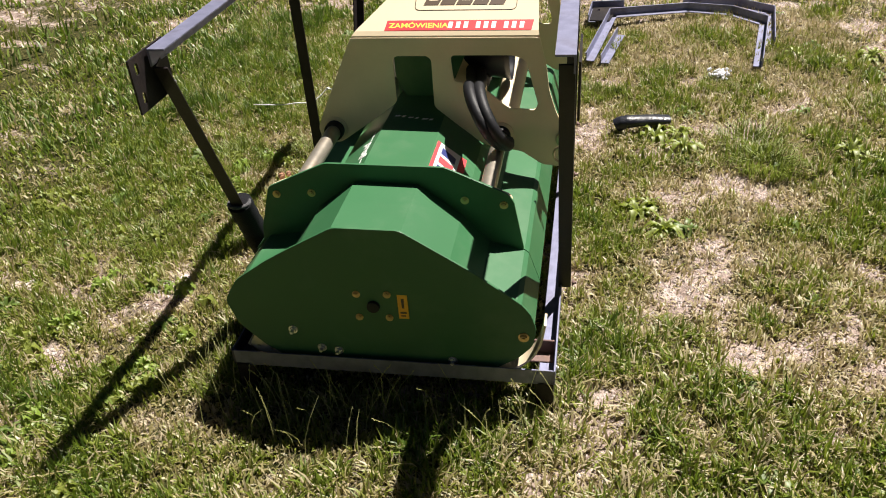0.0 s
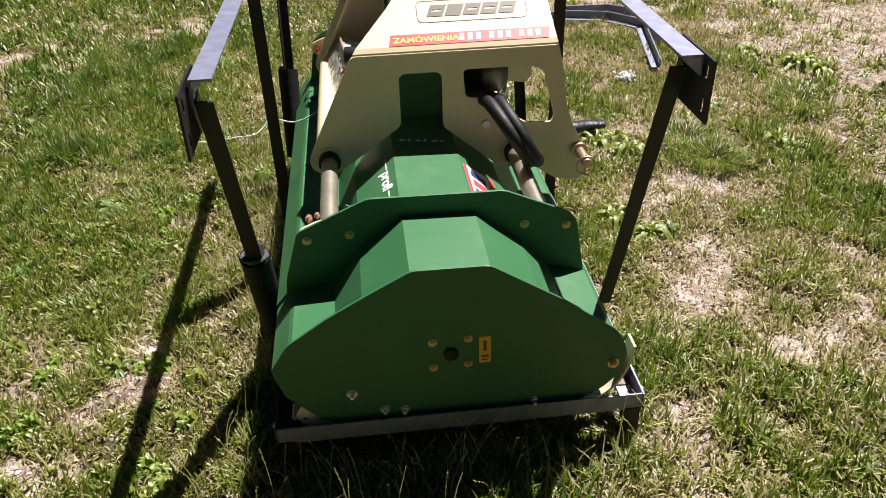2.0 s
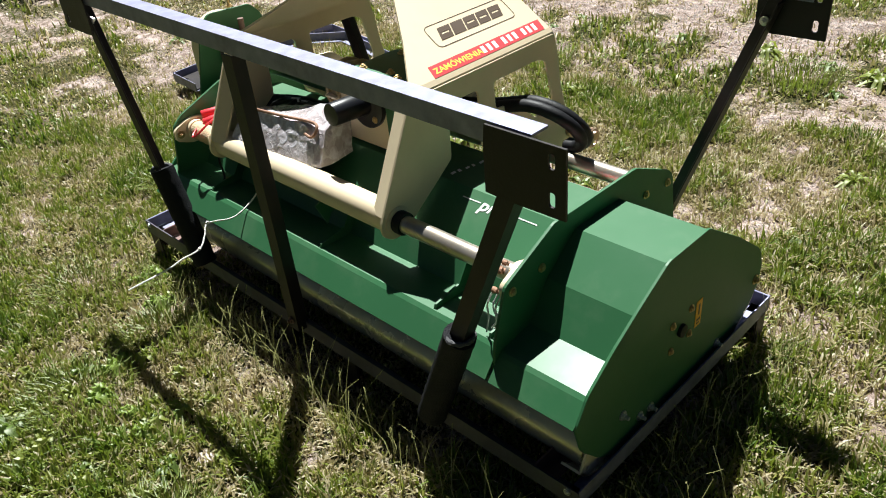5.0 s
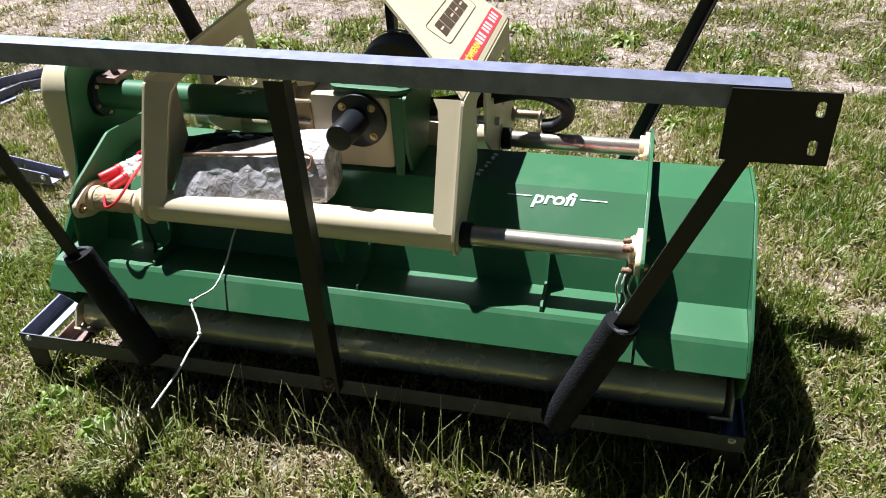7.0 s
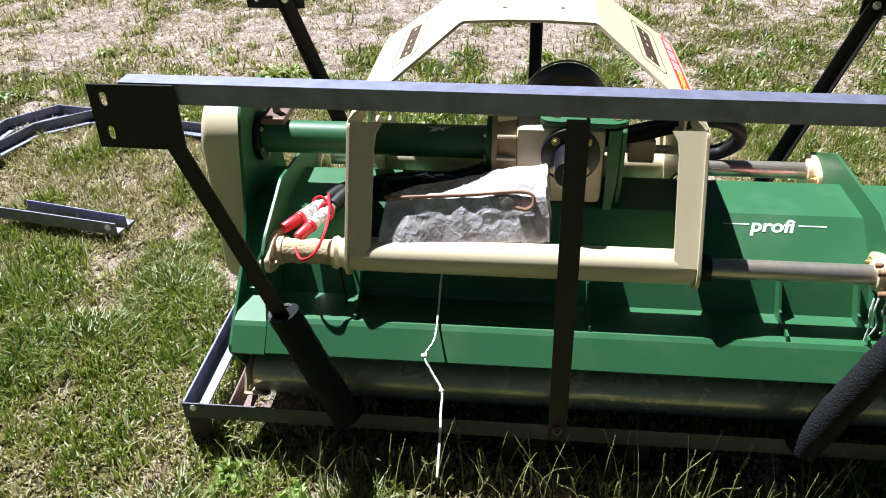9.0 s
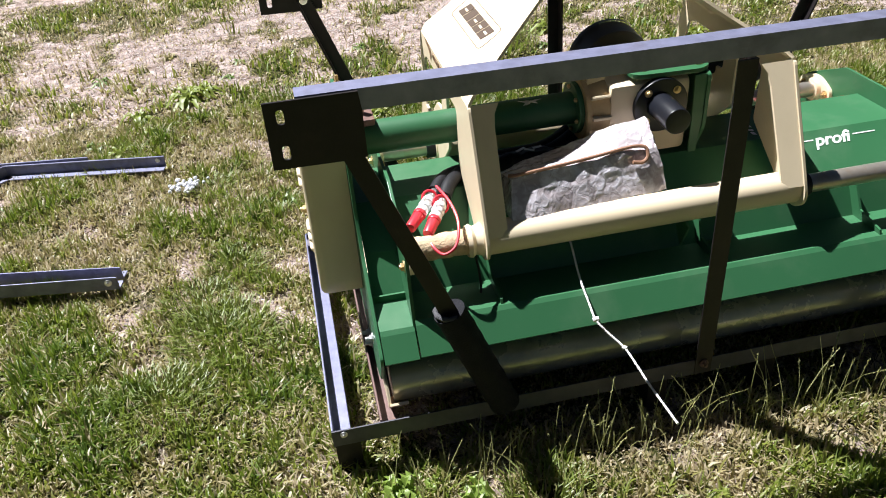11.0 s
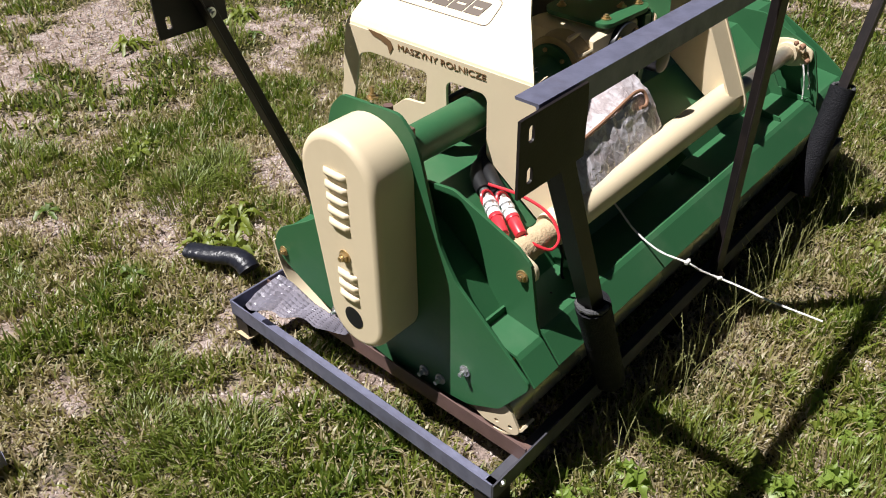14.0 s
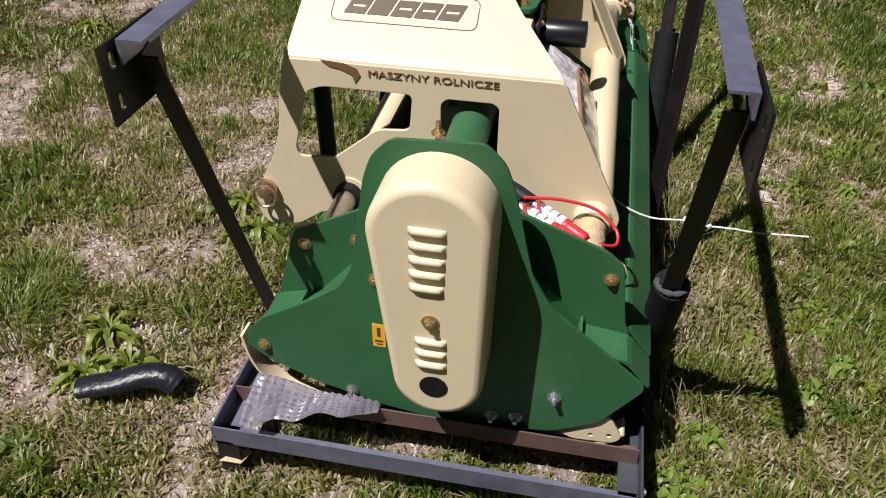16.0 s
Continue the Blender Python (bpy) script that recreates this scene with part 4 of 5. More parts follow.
def housing(line, xs):
    """The folded sheet hood, run from plate to plate, with an inner skin."""
    bm, t = bmesh.new(), 0.006
    inner = [(y + (0.004 if y < 0.43 else -0.004), z - t) for y, z in line]
    rows = []
    for x in xs:
        rows.append(([bm.verts.new((x, y, z)) for y, z in line], [bm.verts.new((x, y, z)) for y, z in inner]))
    n = len(line)
    for (o0, i0), (o1, i1) in zip(rows, rows[1:]):
        for k in range(n - 1):
            bm.faces.new((o0[k], o0[k + 1], o1[k + 1], o1[k]))
            bm.faces.new((i0[k + 1], i0[k], i1[k], i1[k + 1]))
        bm.faces.new((o0[0], o1[0], i1[0], i0[0]))
        bm.faces.new((o0[-1], i0[-1], i1[-1], o1[-1]))
    for o, i in (rows[0], rows[-1]):
        for k in range(n - 1):
            bm.faces.new((o[k], i[k], i[k + 1], o[k + 1]))
    folds = [e for e in bm.edges if abs(e.verts[0].co.x - e.verts[1].co.x) > 0.1 and len(e.link_faces) == 2 and e.calc_face_angle(0) > 0.15]
    bmesh.ops.bevel(bm, geom=folds, offset=0.004, segments=2, affect="EDGES", profile=0.5)
    return bm


hood = part("housing", housing(MIDDLE, (0.232, 0.6, 1.2, 1.634)), GREEN, mower, "folded green sheet-steel mower hood")
part("end_hood", housing(PROFILE, (1.638, 1.75, XA - 0.001)), GREEN, mower)
part("end_hood", housing(PROFILE, (XB + 0.006, 0.19, 0.228)), GREEN, mower)

PLATE_A = [(0.013, 0.315), (0.056, 0.383), (0.149, 0.448), (0.230, 0.496), (0.345, 0.559), (0.516, 0.557), (0.680, 0.450), (0.812, 0.350), (0.836, 0.318), (0.850, 0.270), (0.840, 0.215), (0.800, 0.170),
           (0.720, 0.118), (0.640, 0.100), (0.260, 0.100), (0.160, 0.125), (0.100, 0.165), (0.036, 0.236)]
plate_a = part("side_plate", sheet(rounded(PLATE_A, 0.012, 2), "x", XA, 0.007, bevel=0.0012), GREEN, mower, "dark green end plate")
for y, z in ((0.190, 0.226), (0.264, 0.168), (0.311, 0.162), (0.627, 0.150)):
    part("bolt", bolt((XA + 0.007, y, z), X, 0.009, 0.02), ZINC, plate_a)
for y, z in ((0.384, 0.358), (0.466, 0.361), (0.466, 0.286), (0.384, 0.283)):
    part("bolt", bolt((XA + 0.007, y, z), X, 0.0072, 0.004), BRASS, plate_a)
part("bolt", bolt((XA + 0.007, 0.817, 0.245), X, 0.010, 0.008), BRASS, plate_a)
part("shaft_end", rod((XA + 0.005, 0.426, 0.321), (XA + 0.016, 0.426, 0.321), 0.017, seg=18, bevel=0.002), RUBBER, plate_a, "black bearing cap", True)


def warning_label(x, y0, y1, z0, z1, side, owner):
    """A yellow warning sticker with dark unreadable marks."""
    t = 0.001 * side
    st = part("sticker", sheet([(y0, z0), (y1, z0), (y1, z1), (y0, z1)], "x", x, t), YELLOW, owner, "yellow warning sticker")
    ym, h = (y0 + y1) / 2, z1 - z0
    part("mark", sheet([(ym - 0.003, z0 + h * 0.45), (ym + 0.003, z0 + h * 0.45), (ym + 0.004, z0 + h * 0.85), (ym - 0.004, z0 + h * 0.85)], "x", x + t, t * 0.5), DARKPRINT, st)
    part("mark", sheet([(y0 + 0.005, z0 + h * 0.22), (y1 - 0.005, z0 + h * 0.22), (y1 - 0.005, z0 + h * 0.30), (y0 + 0.005, z0 + h * 0.30)], "x", x + t, t * 0.5), DARKPRINT, st)
    part("mark", sheet([(y0 + 0.006, z0 + h * 0.10), (y1 - 0.008, z0 + h * 0.10), (y1 - 0.008, z0 + h * 0.15), (y0 + 0.006, z0 + h * 0.15)], "x", x + t, t * 0.5), DARKPRINT, st)


warning_label(XA + 0.0072, 0.492, 0.519, 0.285, 0.362, 1, plate_a)

INNER_A = [(0.040, 0.330), (0.048, 0.400), (0.088, 0.530), (0.262, 0.608), (0.590, 0.603), (0.752, 0.530), (0.772, 0.508), (0.800, 0.350), (0.705, 0.330), (0.632, 0.400), (0.500, 0.480), (0.350, 0.480), (0.233, 0.400), (0.161, 0.330)]
inner_a = part("bearing_plate", sheet(rounded(INNER_A, 0.010, 2), "x", 1.632, 0.008, bevel=0.0012), GREEN, mower)
for y, z in ((0.110, 0.508), (0.213, 0.515), (0.641, 0.506), (0.746, 0.495)):
    part("bolt", bolt((1.640, y, z), X, 0.008, 0.004), BRASS, inner_a)
INNER_B = [(0.050, 0.330), (0.070, 0.385), (0.075, 0.400), (0.096, 0.537), (0.130, 0.566), (0.300, 0.632), (0.600, 0.600), (0.754, 0.522), (0.806, 0.345), (0.705, 0.330), (0.632, 0.400), (0.500, 0.480), (0.350, 0.480), (0.233, 0.400), (0.161, 0.330)]
inner_b = part("bearing_plate", sheet(rounded(INNER_B, 0.010, 2), "x", 0.226, 0.008, bevel=0.0012), GREEN, mower)
for y, z in ((0.116, 0.503), (0.732, 0.495), (0.620, 0.520)):
    part("bolt", bolt((0.226, y, z), -X, 0.010, 0.006), BRASS, inner_b)

PLATE_B = [(0.853, 0.272), (0.838, 0.320), (0.812, 0.352), (0.700, 0.420), (0.634, 0.468), (0.606, 0.520), (0.572, 0.730), (0.556, 0.775), (0.520, 0.812), (0.357, 0.820), (0.322, 0.785), (0.305, 0.740),
           (0.262, 0.560), (0.238, 0.515), (0.215, 0.480), (0.024, 0.318), (0.026, 0.300), (0.098, 0.195), (0.187, 0.147), (0.406, 0.120), (0.560, 0.146), (0.706, 0.188), (0.812, 0.238)]
plate_b = part("belt_plate", sheet(rounded(PLATE_B, 0.014, 3), "x", XB - 0.004, 0.008, bevel=0.0012), GREEN, mower, "green belt-drive end plate")
for y, z, mat in ((0.194, 0.250, ZINC), (0.626, 0.178, ZINC), (0.320, 0.168, ZINC), (0.269, 0.174, ZINC), (0.814, 0.277, BRASS), (0.560, 0.500, BRASS)):
    part("bolt", bolt((XB - 0.004, y, z), -X, 0.010, 0.022 if mat == ZINC else 0.006), mat, plate_b)
part("bolt", bolt((0.150, 0.440, 0.826), Z, 0.008, 0.03), BRASS, plate_b)
warning_label(XB - 0.0042, 0.545, 0.572, 0.322, 0.384, -1, plate_b)
for k, (y, z) in enumerate(((0.16, 0.30), (0.60, 0.30))):
    part("stiffener", box(0.150, 0.226, y - 0.003, y + 0.003, z, z + 0.10, 0.0005), GREEN, mower)


def belt_cover():
    """The pressed cover over the drive belt: two half rounds joined, its edge rolled."""
    top, bot, rt, rb = (0.434, 0.688), (0.418, 0.354), 0.110, 0.088
    out = [(top[0] + rt * math.cos(a), top[1] + rt * math.sin(a)) for a in [math.pi * k / 18 for k in range(19)]]
    out += [(bot[0] + rb * math.cos(a), bot[1] + rb * math.sin(a)) for a in [math.pi + math.pi * k / 18 for k in range(19)]]
    c = Vector((0.426, 0.53))
    bm, rows = bmesh.new(), []
    for x, inset in ((XB - 0.005, 0.0), (0.050, 0.0), (0.042, 0.0015), (0.036, 0.005), (0.0315, 0.011), (0.0300, 0.018)):
        ring = []
        for i, (y, z) in enumerate(out):
            a, b = out[i - 1], out[(i + 1) % len(out)]
            t = Vector((b[0] - a[0], b[1] - a[1])).normalized()
            ring.append(bm.verts.new((x, y - t.y * inset, z + t.x * inset)))
        rows.append(ring)
    n = len(out)
    for a, b in zip(rows, rows[1:]):
        for k in range(n):
            bm.faces.new((a[k], a[(k + 1) % n], b[(k + 1) % n], b[k]))
    bm.faces.new(rows[-1])
    return bm


cover = part("belt_cover", belt_cover(), CREAM, mower, "cream pressed-steel belt cover with louvres", True)
cover.data.polygons[len(cover.data.polygons) - 1].use_smooth = False


def louvre(y0, y1, z):
    """A half-round slit pressed outwards."""
    bm, rows = bmesh.new(), []
    for k in range(11):
        t = k / 10
        y = y0 + (y1 - y0) * t
        e = math.sqrt(max(0.0, 1 - (abs(2 * t - 1)) ** 5))
        rows.append([bm.verts.new((0.0300 - 0.0095 * e * math.sin(a), y, z - 0.008 + 0.016 * (1 - math.cos(a)) / 2)) for a in [math.pi * j / 6 for j in range(7)]])
    for a, b in zip(rows, rows[1:]):
        for j in range(6):
            bm.faces.new((a[j], a[j + 1], b[j + 1], b[j]))
    return bm


for k in range(5):
    part("louvre", louvre(0.400 + 0.001 * k, 0.466, 0.709 - 0.0300 * k), CREAM, cover, "", True)
for k in range(3):
    part("louvre", louvre(0.398, 0.458, 0.463 - 0.0290 * k), CREAM, cover, "", True)
part("cover_bolt", bolt((0.030, 0.429, 0.512), -X, 0.011, 0.014), BRASS, cover, "brass-coloured cover bolt")
# no opening is cut: a black disc gives the hole's dark inside
part("inspection_hole", sheet(ring_outline(0.423, 0.346, 0.0275, 28), "x", 0.0296, -0.0008), RUBBER, cover, "flat black disc standing for the open inspection hole")

# skid shoes and rear roller
for x0, x1 in ((XB + 0.006, XB + 0.052), (XA - 0.052, XA - 0.002)):
    line = [(0.868, 0.280), (0.854, 0.208), (0.820, 0.152), (0.756, 0.116), (0.640, 0.102), (0.30, 0.104), (0.16, 0.106), (0.085, 0.122), (0.045, 0.160)]
    shoe = part("skid_shoe", strip([(p.x, p.y) for p in curve_points([(a, b, 0) for a, b in line], 3)], x0, x1, 0.006), CREAM, mower, "cream steel skid shoe", True)
    hx = XB - 0.002 if x0 < 1 else XA - 0.006
    tab = rounded([(0.045, 0.150), (0.060, 0.130), (0.150, 0.125), (0.190, 0.150), (0.150, 0.215), (0.075, 0.205)], 0.014, 3)
    part("shoe_tab", sheet(tab, "x", hx + (0.006 if x0 < 1 else -0.002), 0.006, [ring_outline(0.072, 0.150, 0.006, 10), ring_outline(0.110, 0.145, 0.006, 10)]), CREAM, shoe)
part("roller", rod((XB + 0.02, 0.128, 0.162), (XA - 0.02, 0.128, 0.162), 0.056, seg=40, bevel=0.004), ROLLER, mower, "dusty cream-painted rear roller", True)

# gussets along the ledge
for gx in (0.44, 0.985, 1.425, 1.60):
    g = [(0.069, 0.378), (0.176, 0.376), (0.228, 0.465), (0.203, 0.476), (0.158, 0.406), (0.076, 0.394)]
    part("gusset", sheet(g, "x", gx - 0.003, 0.006), GREEN, mower)

# sliding tubes with their flanges
TZ, TZB, TYF, TYB = 0.510, 0.499, 0.163, 0.694
for ty, tz in ((TYF, TZ), (TYB, TZB)):
    part("guide_tube", rod((0.234, ty, tz), (1.632, ty, tz), 0.0235, seg=28), CHROME, mower, "greased bare steel guide tube", True)
    for x0, x1 in ((1.606, 1.632), (0.234, 0.262)):
        oval = rounded([(ty - 0.075, tz - 0.018), (ty - 0.02, tz - 0.042), (ty + 0.02, tz - 0.042), (ty + 0.075, tz - 0.018), (ty + 0.075, tz + 0.018), (ty + 0.02, tz + 0.042), (ty - 0.02, tz + 0.042), (ty - 0.075, tz + 0.018)], 0.018, 3)
        fl = part("tube_flange", merged(sheet(oval, "x", x1 - 0.012 if x0 > 1 else x0, 0.012, bevel=0.002), rod((x0, ty, tz), (x1, ty, tz), 0.034, seg=24, bevel=0.003)), CREAM, mower, "cream cast tube flange", True)
        for dy in (-0.054, 0.054):
            p = (x1 - 0.012, ty + dy, tz) if x0 > 1 else (x0 + 0.012, ty + dy, tz)
            part("nut", bolt(p, -X if x0 > 1 else X, 0.009, 0.010), BRASS, fl)

# ---- the cream three-point hitch ----
HA, HB = 1.220, 0.418
SIDE = [(0.106, 0.512), (0.112, 0.484), (0.140, 0.464), (0.175, 0.462), (0.200, 0.478), (0.306, 0.552), (0.372, 0.600), (0.372, 0.740), (0.384, 0.750), (0.478, 0.750), (0.490, 0.738), (0.490, 0.588), (0.540, 0.545),
        (0.640, 0.462), (0.700, 0.452), (0.760, 0.440), (0.820, 0.398), (0.895, 0.388), (0.916, 0.420), (0.915, 0.470), (0.890, 0.520), (0.862, 0.575), (0.842, 0.640), (0.832, 0.720), (0.812, 0.806), (0.248, 0.806), (0.124, 0.553)]
WINDOW = [(0.548, 0.752), (0.735, 0.752), (0.772, 0.738), (0.808, 0.600), (0.800, 0.580), (0.722, 0.585), (0.625, 0.664), (0.555, 0.670)]
PANEL_TOP = (0.982, 0.975)
plates = {}
for hx, s in ((HA, 1), (HB, -1)):
    x0 = hx - 0.008 if s > 0 else hx
    plates[s] = part("hitch_plate", sheet(rounded(SIDE, 0.012, 3), "x", x0, 0.008, [rounded(WINDOW, 0.014, 3)], bevel=0.0012), CREAM, mower, "cream hitch side plate with cut windows")
    # folded flange down the front edge of the plate
    b0, b1 = Vector((hx - s * 0.0072, 0.1185, 0.534)), Vector((hx - s * 0.0072, 0.2520, 0.806))
    w, back = -s * 0.050, 0.014
    bm = bmesh.new()
    nrm = Vector((0, b1.z - b0.z, -(b1.y - b0.y))).normalized()
    quad = [b0.lerp(b1, f) + X * w * k + nrm * back * k for f, k in ((0, 0), (0, 1.06), (0.05, 1.0), (0.82, 1.06), (0.92, 1.14), (1.0, 1.40), (1.0, 0))]
    lo, hi = [bm.verts.new(p + nrm * 0.0002) for p in quad], [bm.verts.new(p + nrm * 0.0072) for p in quad]
    bm.faces.new(lo[::-1])
    bm.faces.new(hi)
    for k in range(7):
        bm.faces.new((lo[k], lo[(k + 1) % 7], hi[(k + 1) % 7], hi[k]))
    bmesh.ops.recalc_face_normals(bm, faces=bm.faces)
    part("front_flange", bm, CREAM, plates[s])
    # sloping shoulder of the arch
    bm = bmesh.new()
    tx = HB + HA - PANEL_TOP[0] if s < 0 else PANEL_TOP[0]
    mx = hx + (tx - hx) * 0.06
    rowsets = [[(hx, 0.250, 0.800), (hx, 0.812, 0.800)], [(hx - s * 0.004, 0.253, 0.811), (hx - s * 0.004, 0.811, 0.811)], [(mx, 0.262, 0.822), (mx, 0.808, 0.822)],
               [((hx + tx) / 2, 0.352, (0.806 + PANEL_TOP[1]) / 2 + 0.002), ((hx + tx) / 2, 0.802, (0.806 + PANEL_TOP[1]) / 2 + 0.002)], [(tx, 0.440, PANEL_TOP[1]), (tx, 0.795, PANEL_TOP[1])],
               [(tx - s * 0.012, 0.447, PANEL_TOP[1] + 0.005), (tx - s * 0.012, 0.795, PANEL_TOP[1] + 0.005)]]
    vs = [[bm.verts.new(p) for p in r] for r in rowsets]
    for a, b in zip(vs, vs[1:]):
        bm.faces.new((a[0], a[1], b[1], b[0]))
    bmesh.ops.recalc_face_normals(bm, faces=bm.faces)
    bmesh.ops.solidify(bm, geom=bm.faces[:], thickness=0.007)
    part("shoulder_panel", bm, CREAM, mower, "cream sloping hitch panel with printed decals")
    # lower hitch pin with its linch pin
    pz, px = (0.887, 0.487), hx
    pin = part("hitch_pin", merged(rod((px - s * 0.02, *pz), (px + s * (0.098 if s > 0 else 0.030), *pz), 0.0140, seg=22, bevel=0.003), rod((px, *pz), (px + s * 0.012, *pz), 0.024, seg=22, bevel=0.002)), PINMAT, plates[s], "copper-tinted lower hitch pin", True)
    lp = px + s * (0.082 if s > 0 else 0.020)
    part("linch_pin", merged(rod((lp, pz[0], pz[1] - 0.034), (lp, pz[0], pz[1] + 0.022), 0.004, seg=10),
                             hose([(lp + s * 0.004, pz[0] + 0.027 * math.cos(a), pz[1] - 0.010 + 0.027 * math.sin(a)) for a in [2 * math.pi * k / 12 for k in range(13)]], 0.0034, 8, 2)), PINMAT, pin)

tb = HB + HA - PANEL_TOP[0]
row = [(tb + 0.012, 0.447), ((tb + PANEL_TOP[0]) / 2 - 0.05, 0.462), ((tb + PANEL_TOP[0]) / 2 + 0.05, 0.462), (PANEL_TOP[0] - 0.012, 0.447), (PANEL_TOP[0] - 0.012, 0.795), (tb + 0.012, 0.795)]
part("top_panel", sheet(row, "z", PANEL_TOP[1] - 0.002, 0.007, [ring_outline(0.76, 0.56, 0.007, 12), ring_outline(0.90, 0.56, 0.007, 12)]), CREAM, mower)
for ty, tz in ((TYF, TZ), (TYB, TZB)):
    part("sleeve", merged(rod((HB - 0.004, ty, tz), (HA + 0.004, ty, tz), 0.0405, seg=32, bevel=0.002)), CREAM, mower, "cream tubular hitch sleeve", True)
    for hx in (HA + 0.004, HB - 0.030):
        if hx < 1 and ty == TYF:
            part("sleeve_collar", hose([(hx - 0.006 + 0.009 * q, ty, tz) for q in range(5)], 0.037, 26, 1, 0.10), CREAM, mower, "frayed cream collar on the guide tube", True)
        else:
            part("sleeve_collar", rod((hx, ty, tz), (hx + 0.026, ty, tz), 0.031, seg=24, bevel=0.003), RUBBER, mower, "black wiper collar", True)
part("weld_lug", sheet([(0.120, 0.470), (0.150, 0.400), (0.205, 0.480), (0.190, 0.500)], "x", HA - 0.30, 0.006), GREEN, mower)

# decals on the hitch
def shoulder_pose(s, y, up):
    """A pose on a sloping shoulder: y along the machine's depth, up in metres up the slope from the bend."""
    hx = HA if s > 0 else HB
    tx = PANEL_TOP[0] if s > 0 else HB + HA - PANEL_TOP[0]
    slope = Vector((tx - hx, 0, PANEL_TOP[1] - 0.806)).normalized()
    right = Y if s > 0 else -Y
    nrm = right.cross(slope)
    o = Vector((hx, y, 0.806)) + slope * up + nrm * (0.0057 - 0.0243 * up)
    return frame_on(o, right, slope - nrm * 0.0243)


def maker_logo(m, w, h, owner):
    """A thin rounded border, open below, round five dark slanted blocks."""
    b = 0.0018
    outer = rounded([(0, 0), (w, 0), (w, h), (0, h)], 0.018, 4)
    inner = rounded([(b, b), (w - b, b), (w - b, h - b), (b, h - b)], 0.016, 4)
    part("logo_border", flat(outer, m, 0.0006, [inner]), DARKPRINT, owner)
    bw = (w - 0.06) / 5
    for k in range(5):
        x0 = 0.026 + k * bw
        y0, y1, ln = h * 0.26, h * 0.78, 0.014
        hh = y1 - y0
        cut = [[(x0 + bw * 0.30 + ln * 0.42, y0 + hh * 0.42), (x0 + bw * 0.86 + ln * 0.42, y0 + hh * 0.42), (x0 + bw * 0.86 + ln * 0.58, y0 + hh * 0.58), (x0 + bw * 0.30 + ln * 0.58, y0 + hh * 0.58)]]
        part("logo_block", flat(rect(x0, y0, x0 + bw * 0.86 + 0.002, y1, ln), m, 0.0007, [[(a - bw * 0.12, b2) for a, b2 in cut[0]]] if k != 1 else ()), DARKPRINT, owner)


def number_bars(m, x0, x1, y0, y1, groups, mat, owner):
    """Plain upright bars in groups where a number stands."""
    total = sum(groups) + 0.6 * (len(groups) - 1)
    step, x = (x1 - x0) / total, x0
    for g in groups:
        for _ in range(g):
            part("number_bar", flat(rect(x + step * 0.10, y0, x + step * 0.66, y1, 0.002), m, 0.0006), mat, owner)
            x += step
        x += step * 0.6


shoulders = [o for o in mower.children if o.name.startswith("shoulder_panel")]
maker_logo(shoulder_pose(1, 0.435, 0.094), 0.305, 0.074, shoulders[0])
m = shoulder_pose(1, 0.352, 0.022)
band = part("phone_band", flat(rect(0.0, 0.0, 0.435, 0.036, 0.006), m, 0.0006), REDPAPER, mower, "red decal strip with an order line")
m2 = shoulder_pose(1, 0.352, 0.022) @ Matrix.Translation((0.012, 0.009, 0.0007))
lettering("order_word", "ZAMÓWIENIA", 0.024, m2, YELTEXT, band, "yellow printed word", 1.16, 0.0, 0.0004)
number_bars(m @ Matrix.Translation((0, 0, 0.0006)), 0.188, 0.420, 0.007, 0.030, (3, 3, 3), WHITE, band)

maker_logo(shoulder_pose(-1, 0.735, 0.094), 0.300, 0.074, shoulders[1])
wall_b = frame_on((HB - 0.0012, 0.638, 0.783), -Y, Z)
lettering("trade_name", "MASZYNY ROLNICZE", 0.0205, wall_b, BRONZE, plates[-1], "dark printed words", 1.34)
horse = [(0.0, 0.016), (0.050, 0.013), (0.075, 0.004), (0.082, -0.010), (0.070, -0.028), (0.064, -0.010), (0.040, 0.000), (0.018, 0.004)]
part("trade_mark", flat([(a, b + 0.012) for a, b in horse], frame_on((HB - 0.0012, 0.735, 0.782), -Y, Z), 0.0006), BRONZE, plates[-1])

# decals on the hood
slope_up = Vector((0, 0.108, 0.080)).normalized()
def hood_pose(x, k, back=False):
    """On the upper slope of the hood, k from its lower fold to its upper one."""
    if back:
        p, u, r = Vector((x, 0.632, 0.462)) + Vector((0, -0.114, 0.089)) * k, Vector((0, -0.114, 0.089)), -X
    else:
        p, u, r = Vector((x, 0.233, 0.475)) + Vector((0, 0.108, 0.080)) * k, slope_up, X
    n = r.cross(u.normalized())
    return frame_on(p + n * 0.0006, r, u)


lettering("type_word", "profi", 0.046, hood_pose(1.366, 0.66), WHITE, hood, "white printed word", 1.15, 0.25, 0.0011)
part("print_line", flat(rect(0, 0, 0.060, 0.003), hood_pose(1.305, 0.78), 0.0006), WHITE, hood)
part("print_line", flat(rect(0, 0, 0.065, 0.003), hood_pose(1.480, 0.78), 0.0006), WHITE, hood)
m = hood_pose(1.610, 0.22, True)
tag = part("maker_sticker", flat(rect(0, 0, 0.24, 0.105), m, 0.0006), WHITE, hood, "white maker's sticker with red stripe and blue blocks")
m = m @ Matrix.Translation((0, 0, 0.0006))
part("stripe", flat(rect(0.0, 0.0, 0.24, 0.022), m, 0.0004), REDPAPER, tag)
part("stripe", flat(rect(0.0, 0.094, 0.24, 0.105), m, 0.0004), REDPAPER, tag)
